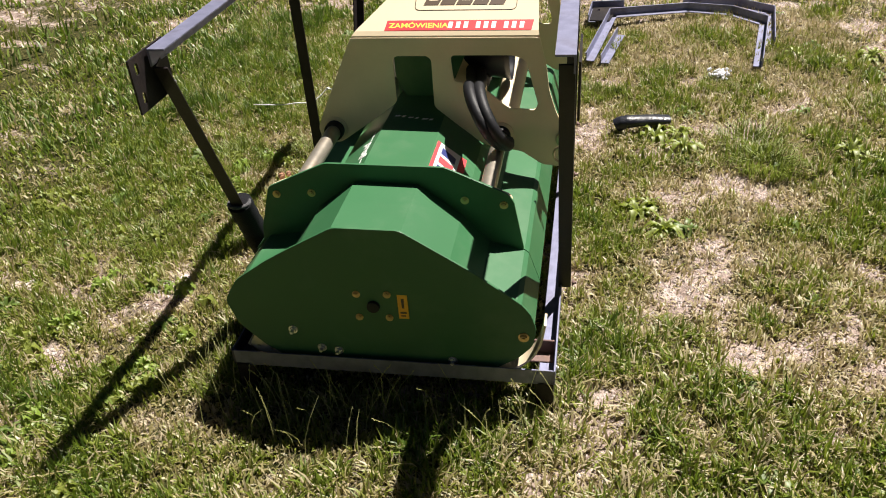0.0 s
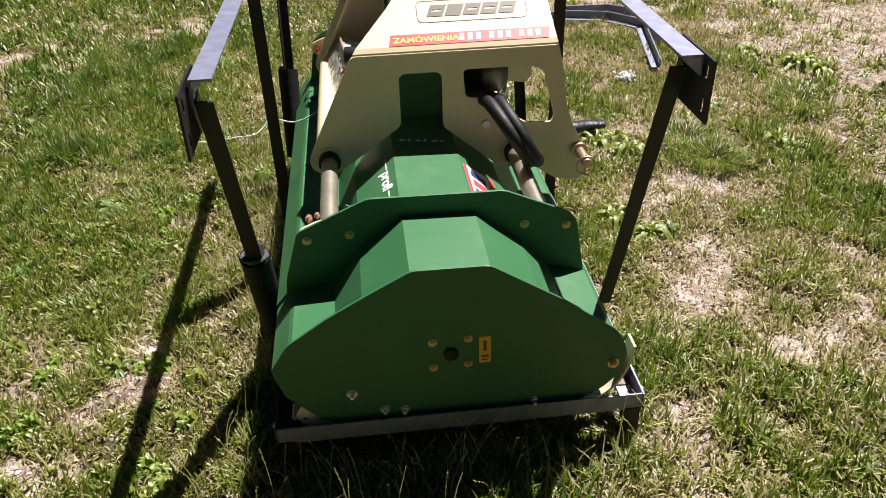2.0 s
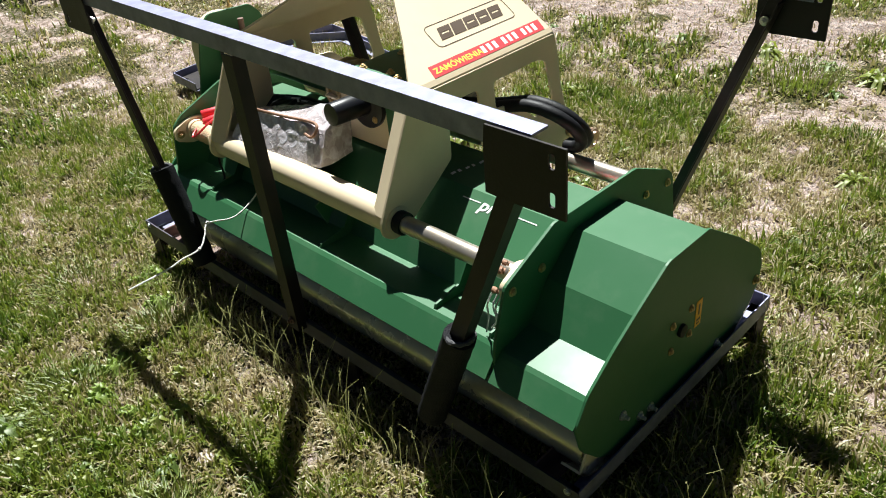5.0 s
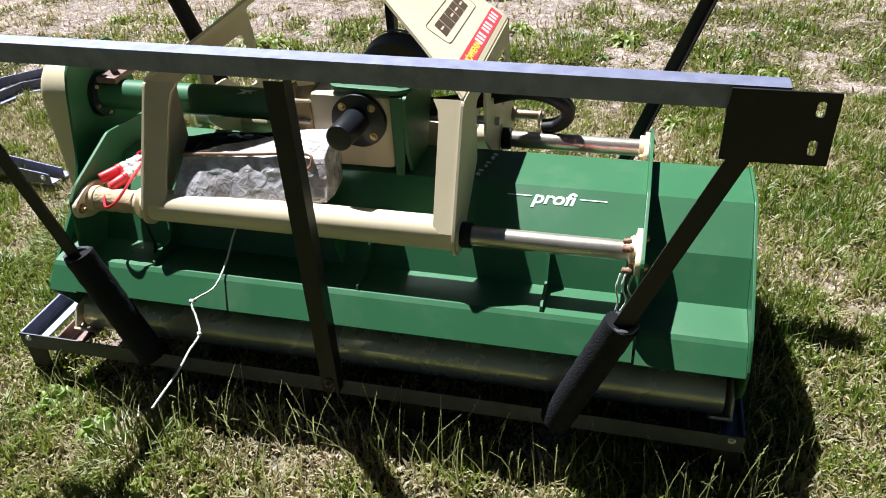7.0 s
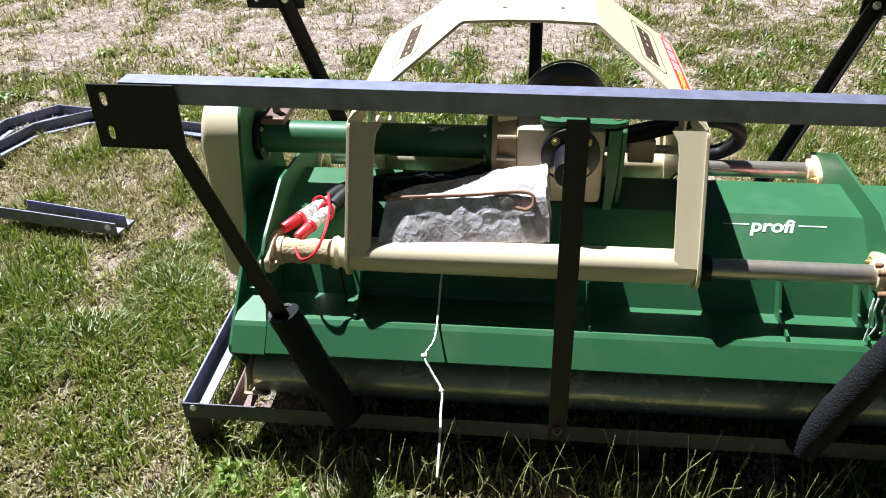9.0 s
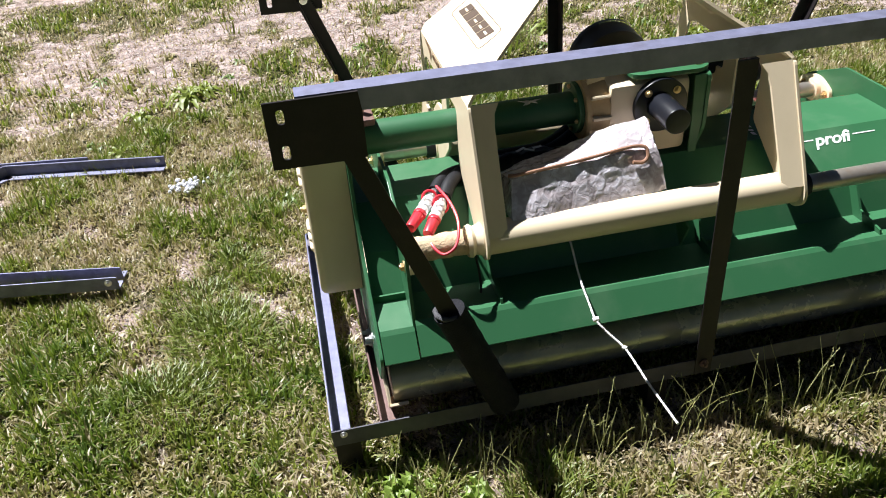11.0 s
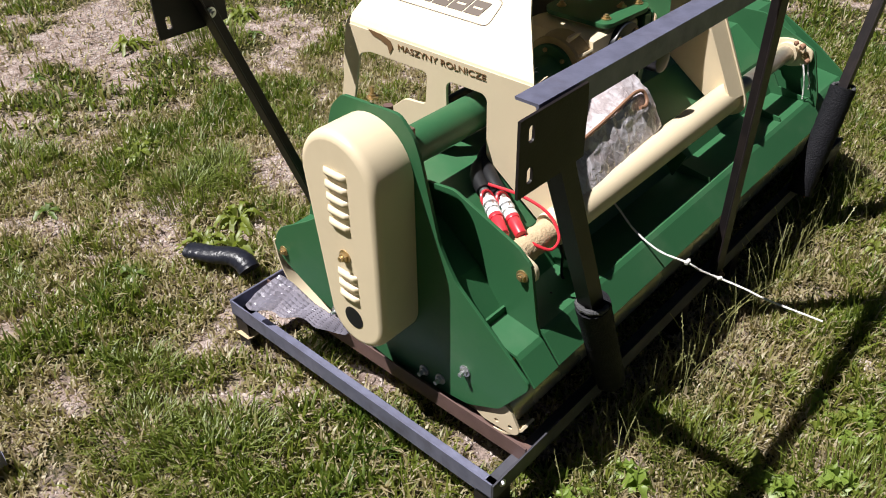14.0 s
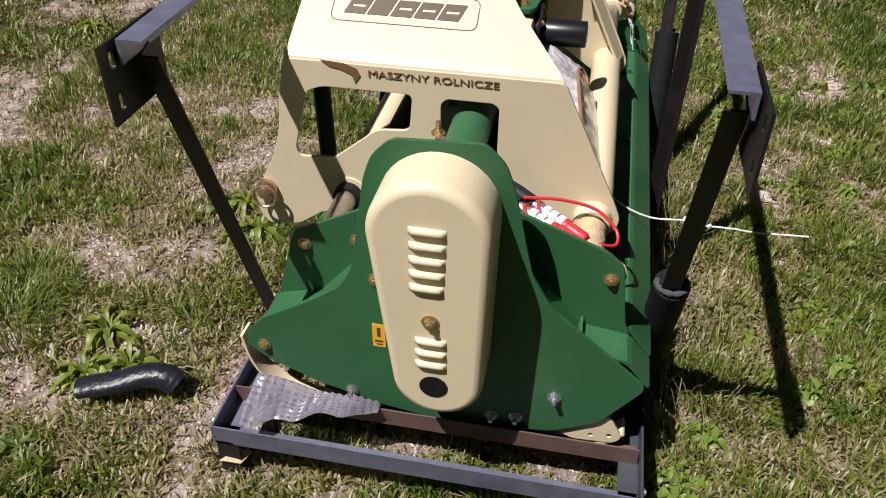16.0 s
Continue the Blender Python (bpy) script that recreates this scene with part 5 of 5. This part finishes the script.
for k in range(4):
    part("logo_block", flat(rect(0.022 + 0.050 * k, 0.034, 0.058 + 0.050 * k, 0.084, 0.012), m, 0.0004), BLUEPRINT if k % 2 else REDPAPER, tag)

# a short row of small white marks on the hood's flat top
for k, (wd, ht) in enumerate(((0.016, 0.010), (0.010, 0.013), (0.014, 0.008), (0.008, 0.012), (0.017, 0.009), (0.011, 0.011))):
    mark = frame_on((1.226 + 0.005 * k, 0.362 + 0.0225 * k, 0.5568), Y, -X)
    part("white_mark", flat(rect(0, 0, wd, ht, 0.004), mark, 0.0005), WHITE, hood)

# ---- drive: cross tube, gearbox, shaft guards ----
part("drive_tube", rod((XB + 0.004, 0.430, 0.682), (0.735, 0.430, 0.682), 0.0415, seg=36), GREEN, mower, "green tubular drive-shaft housing", True)
for x0, x1, r in ((XB + 0.005, XB + 0.022, 0.062), (0.728, 0.742, 0.066)):
    fl = part("tube_flange", rod((x0, 0.430, 0.682), (x1, 0.430, 0.682), r, seg=32, bevel=0.002), BLACKP if x0 < 0.5 else GREEN, mower, "", True)
    for k in range(6):
        a = 2 * math.pi * k / 6 + 0.3
        part("bolt", bolt((x1 if x0 < 0.5 else x0, 0.430 + r * 0.82 * math.cos(a), 0.682 + r * 0.82 * math.sin(a)), X if x0 < 0.5 else -X, 0.006, 0.004, False), BRASS, fl)
part("belt_tensioner", merged(box(0.165, 0.225, 0.40, 0.49, 0.725, 0.742, 0.003), rod((0.195, 0.445, 0.70), (0.195, 0.445, 0.79), 0.010, seg=14)), RUSTY, mower, "brown belt tensioner bracket")
gear_body = merged(box(0.800, 1.012, 0.352, 0.575, 0.560, 0.755, 0.016))
gearbox = part("gearbox", gear_body, CREAM, mower, "cream cast gearbox", True)
part("bearing_neck", merged(rod((0.742, 0.430, 0.682), (0.802, 0.430, 0.682), 0.072, 0.086, 32, 0.004), rod((0.742, 0.430, 0.682), (0.756, 0.430, 0.682), 0.082, seg=32, bevel=0.003)), TANCAST, gearbox, "tan cast bearing neck", True)
for k in range(5):
    a = math.pi * (0.62 + 0.19 * k)
    rib = [(0.430 + r * math.cos(a + w), 0.682 + r * math.sin(a + w)) for r, w in ((0.060, -0.06), (0.094, -0.04), (0.094, 0.04), (0.060, 0.06))]
    part("cast_rib", sheet(rib, "x", 0.754, 0.048, bevel=0.002), CREAM, gearbox)
cap = [(0.872, 0.350), (1.030, 0.340), (1.062, 0.360), (1.062, 0.540), (1.030, 0.560), (0.880, 0.555), (0.855, 0.530), (0.855, 0.365)]
lid = part("gearbox_lid", sheet(rounded(cap, 0.02, 4), "z", 0.766, 0.012, bevel=0.002), GREEN, gearbox, "green gearbox mounting plate", True)
part("lid_spacer", box(0.875, 1.02, 0.37, 0.53, 0.752, 0.768, 0.003), CREAM, gearbox)
for x, y in ((0.892, 0.380), (0.988, 0.395), (1.035, 0.375), (0.900, 0.520), (1.020, 0.520)):
    part("bolt", bolt((x, y, 0.778), Z, 0.009, 0.008), BRASS, lid)
disc = part("seal_flange", rod((0.930, 0.356, 0.695), (0.930, 0.337, 0.695), 0.070, seg=36, bevel=0.003), BLACKP, gearbox, "black round seal flange", True)
for k in range(4):
    a = math.pi / 4 + k * math.pi / 2
    part("bolt", bolt((0.930 + 0.053 * math.cos(a), 0.337, 0.695 + 0.053 * math.sin(a)), -Y, 0.007, 0.004), BRASS, disc)
part("shaft_cap", rod((0.925, 0.340, 0.698), (0.920, 0.225, 0.702), 0.034, 0.032, 28, 0.004), BLACKP, gearbox, "black plastic shaft cap", True)
gx, gz = 0.930, 0.684
guard = part("shaft_guard", merged(rod((gx, 0.556, gz), (gx, 0.630, gz), 0.085, 0.106, 40), rod((gx, 0.630, gz), (gx, 0.700, gz), 0.106, 0.112, 40, caps=False), rod((gx, 0.690, gz), (gx, 0.706, gz), 0.117, 0.117, 40, 0.004, caps=False)), BLACKP, mower, "black plastic drive-shaft guard", True)
part("shaft_stub", rod((gx, 0.60, gz), (gx, 0.72, gz), 0.018, seg=16, bevel=0.002), ZINC, guard)
side = [(0.345, 0.765), (0.565, 0.765), (0.570, 0.700), (0.500, 0.545), (0.370, 0.545), (0.335, 0.620), (0.335, 0.760)]
part("gearbox_bracket", sheet(rounded(side, 0.015, 3), "x", 1.046, 0.010, bevel=0.0015), GREEN, mower, "green gearbox bracket plate")
part("bracket_web", sheet([(1.014, 0.762), (1.045, 0.762), (1.045, 0.640), (1.038, 0.552), (1.018, 0.546)], "y", 0.338, 0.008, bevel=0.001), GREEN, mower)
part("gearbox_bracket", sheet(rounded([(0.33, 0.60), (0.53, 0.60), (0.55, 0.53), (0.32, 0.53)], 0.01, 2), "x", 0.800, 0.010), GREEN, mower)

# ---- hydraulics ----
ram = part("hydraulic_ram", rod((0.46, 0.612, 0.590), (1.02, 0.612, 0.590), 0.027, seg=28, bevel=0.004), BLACKP, mower, "black hydraulic side-shift ram", True)
part("piston_rod", rod((1.02, 0.612, 0.590), (1.232, 0.612, 0.590), 0.012, seg=20), ZINC, ram, "bright piston rod", True)
part("ram_eye", rod((0.455, 0.580, 0.590), (0.455, 0.644, 0.590), 0.024, seg=20, bevel=0.003), ZINC, ram, "", True)
part("ram_lug", box(1.10, 1.17, 0.585, 0.640, 0.560, 0.625, 0.006), CREAM, mower)
for k, d in enumerate((0.0, 0.030)):
    part("hydraulic_hose", hose([(0.86, 0.56 + d, 0.62), (1.06, 0.585 + d, 0.630), (1.17, 0.602 + d, 0.648), (1.28, 0.610 + d, 0.676), (1.355, 0.630 + d * 0.9, 0.662), (1.400, 0.660 + d * 0.8, 0.622), (1.406, 0.688 + d * 0.7, 0.578), (1.376, 0.712 + d * 0.6, 0.540), (1.335, 0.714 + d * 0.5, 0.530)], 0.0180, 12, 8, 0.015), RUBBER, mower, "black rubber hydraulic hose", True)
for k, (y0, z0) in enumerate(((0.191, 0.553), (0.173, 0.540))):
    p0, p1 = Vector((0.257 + 0.037 * k, y0, z0)), Vector((0.350 + 0.016 * k, 0.326 - 0.028 * k, 0.570 - 0.001 * k))
    d = (p1 - p0).normalized()
    L = (p1 - p0).length
    coupler = part("hose_coupler", merged(rod(p0 + d * L * 0.36, p0 + d * L * 0.72, 0.0140, seg=16, bevel=0.002), rod(p0 + d * L * 0.52, p0 + d * L * 0.60, 0.017, seg=6, bevel=0.002), rod(p0 + d * L * 0.70, p1, 0.0115, seg=14, bevel=0.002)), ZINC, mower, "zinc quick coupler with red dust cap", True)
    part("dust_cap", merged(rod(p0, p0 + d * L * 0.32, 0.0130, 0.0145, 18, 0.004), rod(p0 + d * L * 0.30, p0 + d * L * 0.37, 0.0160, seg=18, bevel=0.002)), RED, coupler, "red plastic dust cap", True)
    for q in (0.37, 0.49, 0.61):
        part("tape_band", rod(p0 + d * L * q, p0 + d * L * (q + 0.10), 0.0160, 0.0150, 16, 0.003), WHITE, coupler, "white tape", True)
    part("cap_ring", hose([p0 + d * L * 0.72 + Vector((0.018 * math.cos(a), 0.012 * math.sin(a), 0.017 * math.sin(a))) for a in [2 * math.pi * j / 10 for j in range(11)]], 0.0035, 6, 2), RED, coupler, "", True)
    part("coupler_hose", hose([p1 - d * 0.015, p1 + d * 0.04, (0.42 + 0.02 * k, 0.385 + 0.01 * k, 0.575), (0.52, 0.40 + 0.02 * k, 0.578), (0.66, 0.40 + 0.03 * k, 0.585), (0.80, 0.50 + 0.03 * k, 0.60)], 0.0175, 12, 8), RUBBER, mower, "black rubber hydraulic hose", True)
part("cap_strap", hose([(0.345, 0.305, 0.588), (0.362, 0.230, 0.582), (0.365, 0.160, 0.566), (0.348, 0.116, 0.536), (0.318, 0.112, 0.520), (0.298, 0.140, 0.530), (0.300, 0.172, 0.540)], 0.0035, 8, 8), RED, mower, "red plastic cap strap", True)
part("loose_cord", hose([(0.395, 0.150, 0.500), (0.402, 0.138, 0.450), (0.407, 0.140, 0.400), (0.404, 0.130, 0.378), (0.394, 0.086, 0.372), (0.368, 0.080, 0.372), (0.351, 0.103, 0.374), (0.344, 0.125, 0.379)], 0.0032, 8, 6), RUBBER, mower, "thin black cord lying on the hood", True)
for k, (x, y) in enumerate(((1.592, 0.098), (1.604, 0.104), (1.618, 0.096))):
    part("tie_strand", hose([(x, y, 0.492), (x - 0.006, y - 0.012, 0.462), (x + 0.006 * k, y - 0.016, 0.430), (x - 0.004, y - 0.022, 0.392 + 0.012 * k)], 0.0022, 6, 5, 0.2), TWINE, mower, "frayed pale strand hanging from the flange", True)
for x, y, z, r in ((1.602, 0.120, 0.543, 0.008), (1.600, 0.140, 0.550, 0.006), (1.604, 0.097, 0.502, 0.007)):
    part("grease_lump", hose([(x - r, y, z), (x, y - 0.003, z + 0.003), (x + r, y + 0.002, z)], r, 9, 3, 0.25), BROWNCORD, mower, "brown lump of grease", True)
part("greased_sleeve", hose([(0.262, 0.163, 0.510), (0.300, 0.163, 0.510), (0.350, 0.163, 0.510), (0.412, 0.163, 0.510)], 0.030, 20, 4, 0.05), ROPE, mower, "tan greased sleeve round the guide tube", True)

# ---- loose things on and round the machine ----
def parcel_point(u, v, w, rough=1.0):
    """A place on the parcel: u along it, v from its front to its back, w upwards."""
    low, high = 0.147 + 0.034 * u, 0.206 + 0.026 * u
    front = low + (high - low) * w
    h = (0.086 + 0.010 * u) * (1 - v) + (0.052 + 0.094 * u) * v
    p = Vector((0.490 + 0.398 * u + 0.014 * (w - 0.5) * (1 - 2 * u), front + (0.312 - front) * v, 0.547 + w * h))
    n = rough * (noise.noise(p * 13) * 0.006 + noise.noise(p * 30 + Vector((3, 0, 1))) * 0.003 - abs(noise.noise(p * 48)) * 0.0026 * (0.3 + w))
    return p + Vector((n * (2 * u - 1), n * (2 * v - 1), n * (2 * w - 1)))


def parcel():
    """A long padded parcel in crumpled stretch film, thicker at one end, lying on the sleeve."""
    bm = bmesh.new()
    bmesh.ops.create_cube(bm, size=1)
    bmesh.ops.subdivide_edges(bm, edges=bm.edges[:], cuts=47, use_grid_fill=True)
    for v in bm.verts:
        q = v.co * 2
        q = q * 0.90 + q.normalized() * 0.112
        v.co = parcel_point(*(float(np.clip((c + 1) / 2, 0.0, 1.0)) for c in q))
    return bm


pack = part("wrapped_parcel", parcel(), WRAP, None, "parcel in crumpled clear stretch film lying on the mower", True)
tagged(pack, category="parcel")
hook = [parcel_point(u, v, w, 0.3) + Vector((0, -0.004, 0.006)) for u, v, w in ((0.01, 0.16, 1.0), (0.06, 0.06, 1.0), (0.20, 0.04, 1.0), (0.50, 0.07, 1.0), (0.76, 0.12, 1.0), (0.86, 0.10, 1.0), (0.905, 0.02, 0.98), (0.900, 0.0, 0.80), (0.86, 0.0, 0.70), (0.80, 0.0, 0.74))]
part("hook_rod", hose(hook, 0.0045, 8, 8), BROWNCORD, pack, "brown hooked rod taped on top", True)



def crumpled_bag():
    """A black plastic bag pressed flat over the hoses, with deep folds."""
    bm, nu, nv = bmesh.new(), 30, 14
    grid = []
    for i in range(nu + 1):
        row = []
        for j in range(nv + 1):
            u, v = i / nu, j / nv
            p = Vector((0.478 + 0.300 * u, 0.305 + 0.120 * v, 0.575))
            ridge = 0.034 * math.sin(math.pi * v) ** 0.7 * (0.55 + 0.45 * math.sin(math.pi * u))
            p.z += ridge + 0.016 * abs(noise.noise(p * 22)) + 0.008 * abs(noise.noise(p * 60)) - 0.012 * u
            p.y += 0.010 * noise.noise(Vector((u * 7, v * 3, 4)))
            row.append(bm.verts.new(p))
        grid.append(row)
    for a, b in zip(grid, grid[1:]):
        for j in range(nv):
            bm.faces.new((a[j], b[j], b[j + 1], a[j + 1]))
    bmesh.ops.solidify(bm, geom=bm.faces[:], thickness=0.0015)
    return bm


def paper_scrap():
    """A torn white leaf of paper caught on the drive tube."""
    bm, r = bmesh.new(), random.Random(8)
    n = 14
    rim = []
    for k in range(n):
        a, q = 2 * math.pi * k / n, (0.030 if k % 3 == 0 else 0.013) * r.uniform(0.8, 1.2)
        u, v = q * math.cos(a) * 1.2, q * math.sin(a)
        rim.append(bm.verts.new((SCRAP[0] + u, SCRAP[1] + v * 0.8, SCRAP[2] + 0.003 - v * v * 6 + 0.006 * r.random())))
    mid = bm.verts.new((SCRAP[0], SCRAP[1], SCRAP[2] + 0.004))
    for k in range(n):
        bm.faces.new((mid, rim[k], rim[(k + 1) % n]))
    bmesh.ops.solidify(bm, geom=bm.faces[:], thickness=0.0008)
    return bm


SCRAP = (0.609, 0.402, 0.722)
tagged(part("paper_scrap", paper_scrap(), WHITE, None, "torn white paper scrap on the green drive tube"), category="paper")

bag = part("plastic_bag", crumpled_bag(), BLACKP, None, "crumpled black plastic bag over the hoses", True)
tagged(bag, category="bag")
for x, y, a, n in ((0.560, 0.345, 0.5, 0.030), (0.580, 0.352, -0.6, 0.026), (0.604, 0.350, 0.2, 0.024)):
    m = frame_on((x, y, 0.624), (math.cos(a), math.sin(a), 0), (-math.sin(a), math.cos(a), 0.1))
    part("print_bar", flat(rect(0, 0, n, 0.007), m), WHITE, bag, "white bar of unreadable print")

wire = part("string", hose([(0.640, 0.205, 0.475), (0.637, 0.150, 0.452), (0.636, 0.090, 0.405), (0.634, 0.020, 0.380), (0.621, -0.056, 0.392), (0.640, -0.085, 0.372), (0.664, -0.121, 0.354), (0.668, -0.180, 0.352), (0.672, -0.236, 0.346), (0.678, -0.354, 0.348)], 0.0025, 8, 8, 0.12), TWINE, None, "white twine hanging from the hitch sleeve", True)
tagged(wire, category="string")
part("knot", rod((0.614, -0.056, 0.392), (0.628, -0.058, 0.396), 0.0055, seg=10, bevel=0.002), TWINE, wire, "", True)
part("knot", rod((0.660, -0.118, 0.354), (0.668, -0.126, 0.355), 0.0048, seg=10, bevel=0.002), TWINE, wire, "", True)


def bubble_wrap():
    """A torn sheet of bubble film hanging over the cross bar, with rows of bubbles."""
    bm, n, mm = bmesh.new(), 34, 16
    grid = []
    for i in range(n + 1):
        row = []
        for j in range(mm + 1):
            u, v = i / n, j / mm
            y = 0.835 - 0.275 * u
            reach = (1 - 0.80 * u) * (1 + 0.10 * math.sin(u * 19)) if j else 1
            x = 0.125 - 0.118 * v * reach
            z = 0.196 - 0.030 * v * (1 - u) - 0.035 * u + 0.006 * math.sin(9 * u + 3 * v) + 0.004 * noise.noise(Vector((x * 40, y * 40, 0)))
            z += 0.0075 * abs(math.sin(i * math.pi / 2)) * abs(math.sin(j * math.pi / 2))
            row.append(bm.verts.new((x, y, z)))
        grid.append(row)
    for a, b in zip(grid, grid[1:]):
        for j in range(mm):
            bm.faces.new((a[j], a[j + 1], b[j + 1], b[j]))
    bmesh.ops.recalc_face_normals(bm, faces=bm.faces)
    bmesh.ops.solidify(bm, geom=bm.faces[:], thickness=0.001)
    return bm


wrap = part("bubble_wrap", bubble_wrap(), BUBBLE, None, "torn grey bubble wrap on the frame's cross bar", True)
tagged(wrap, category="bubble wrap")

fp = [(0.122, 1.305, 0.066), (0.134, 1.27, 0.074), (0.150, 1.22, 0.080), (0.178, 1.16, 0.088), (0.186, 1.115, 0.082), (0.184, 1.085, 0.064)]
tube = part("foam_tube", hose(fp, 0.034, 16, 6, 0.025), FOAMSKIN, None, "black foam tube fallen on the turf", True)
tagged(tube, category="foam tube")
for v in tube.data.vertices:
    t = (1.345 - v.co.y) / 0.30
    zc = 0.070
    v.co.z = zc - 0.018 + (v.co.z - zc) * (0.42 + 0.55 * min(1, max(0, t)))

leafb = bmesh.new()
vs = [leafb.verts.new(p) for p in ((-0.005, 0.895, 0.045), (0.018, 0.862, 0.060), (0.028, 0.828, 0.054), (-0.002, 0.846, 0.042), (0.010, 0.860, 0.054))]
for a, b in ((0, 1), (1, 2), (2, 3), (3, 0)):
    leafb.faces.new((vs[a], vs[b], vs[4]))
tagged(part("dry_leaf", leafb, ROPE, None, "curled dry brown leaf beside the frame"), category="leaf")
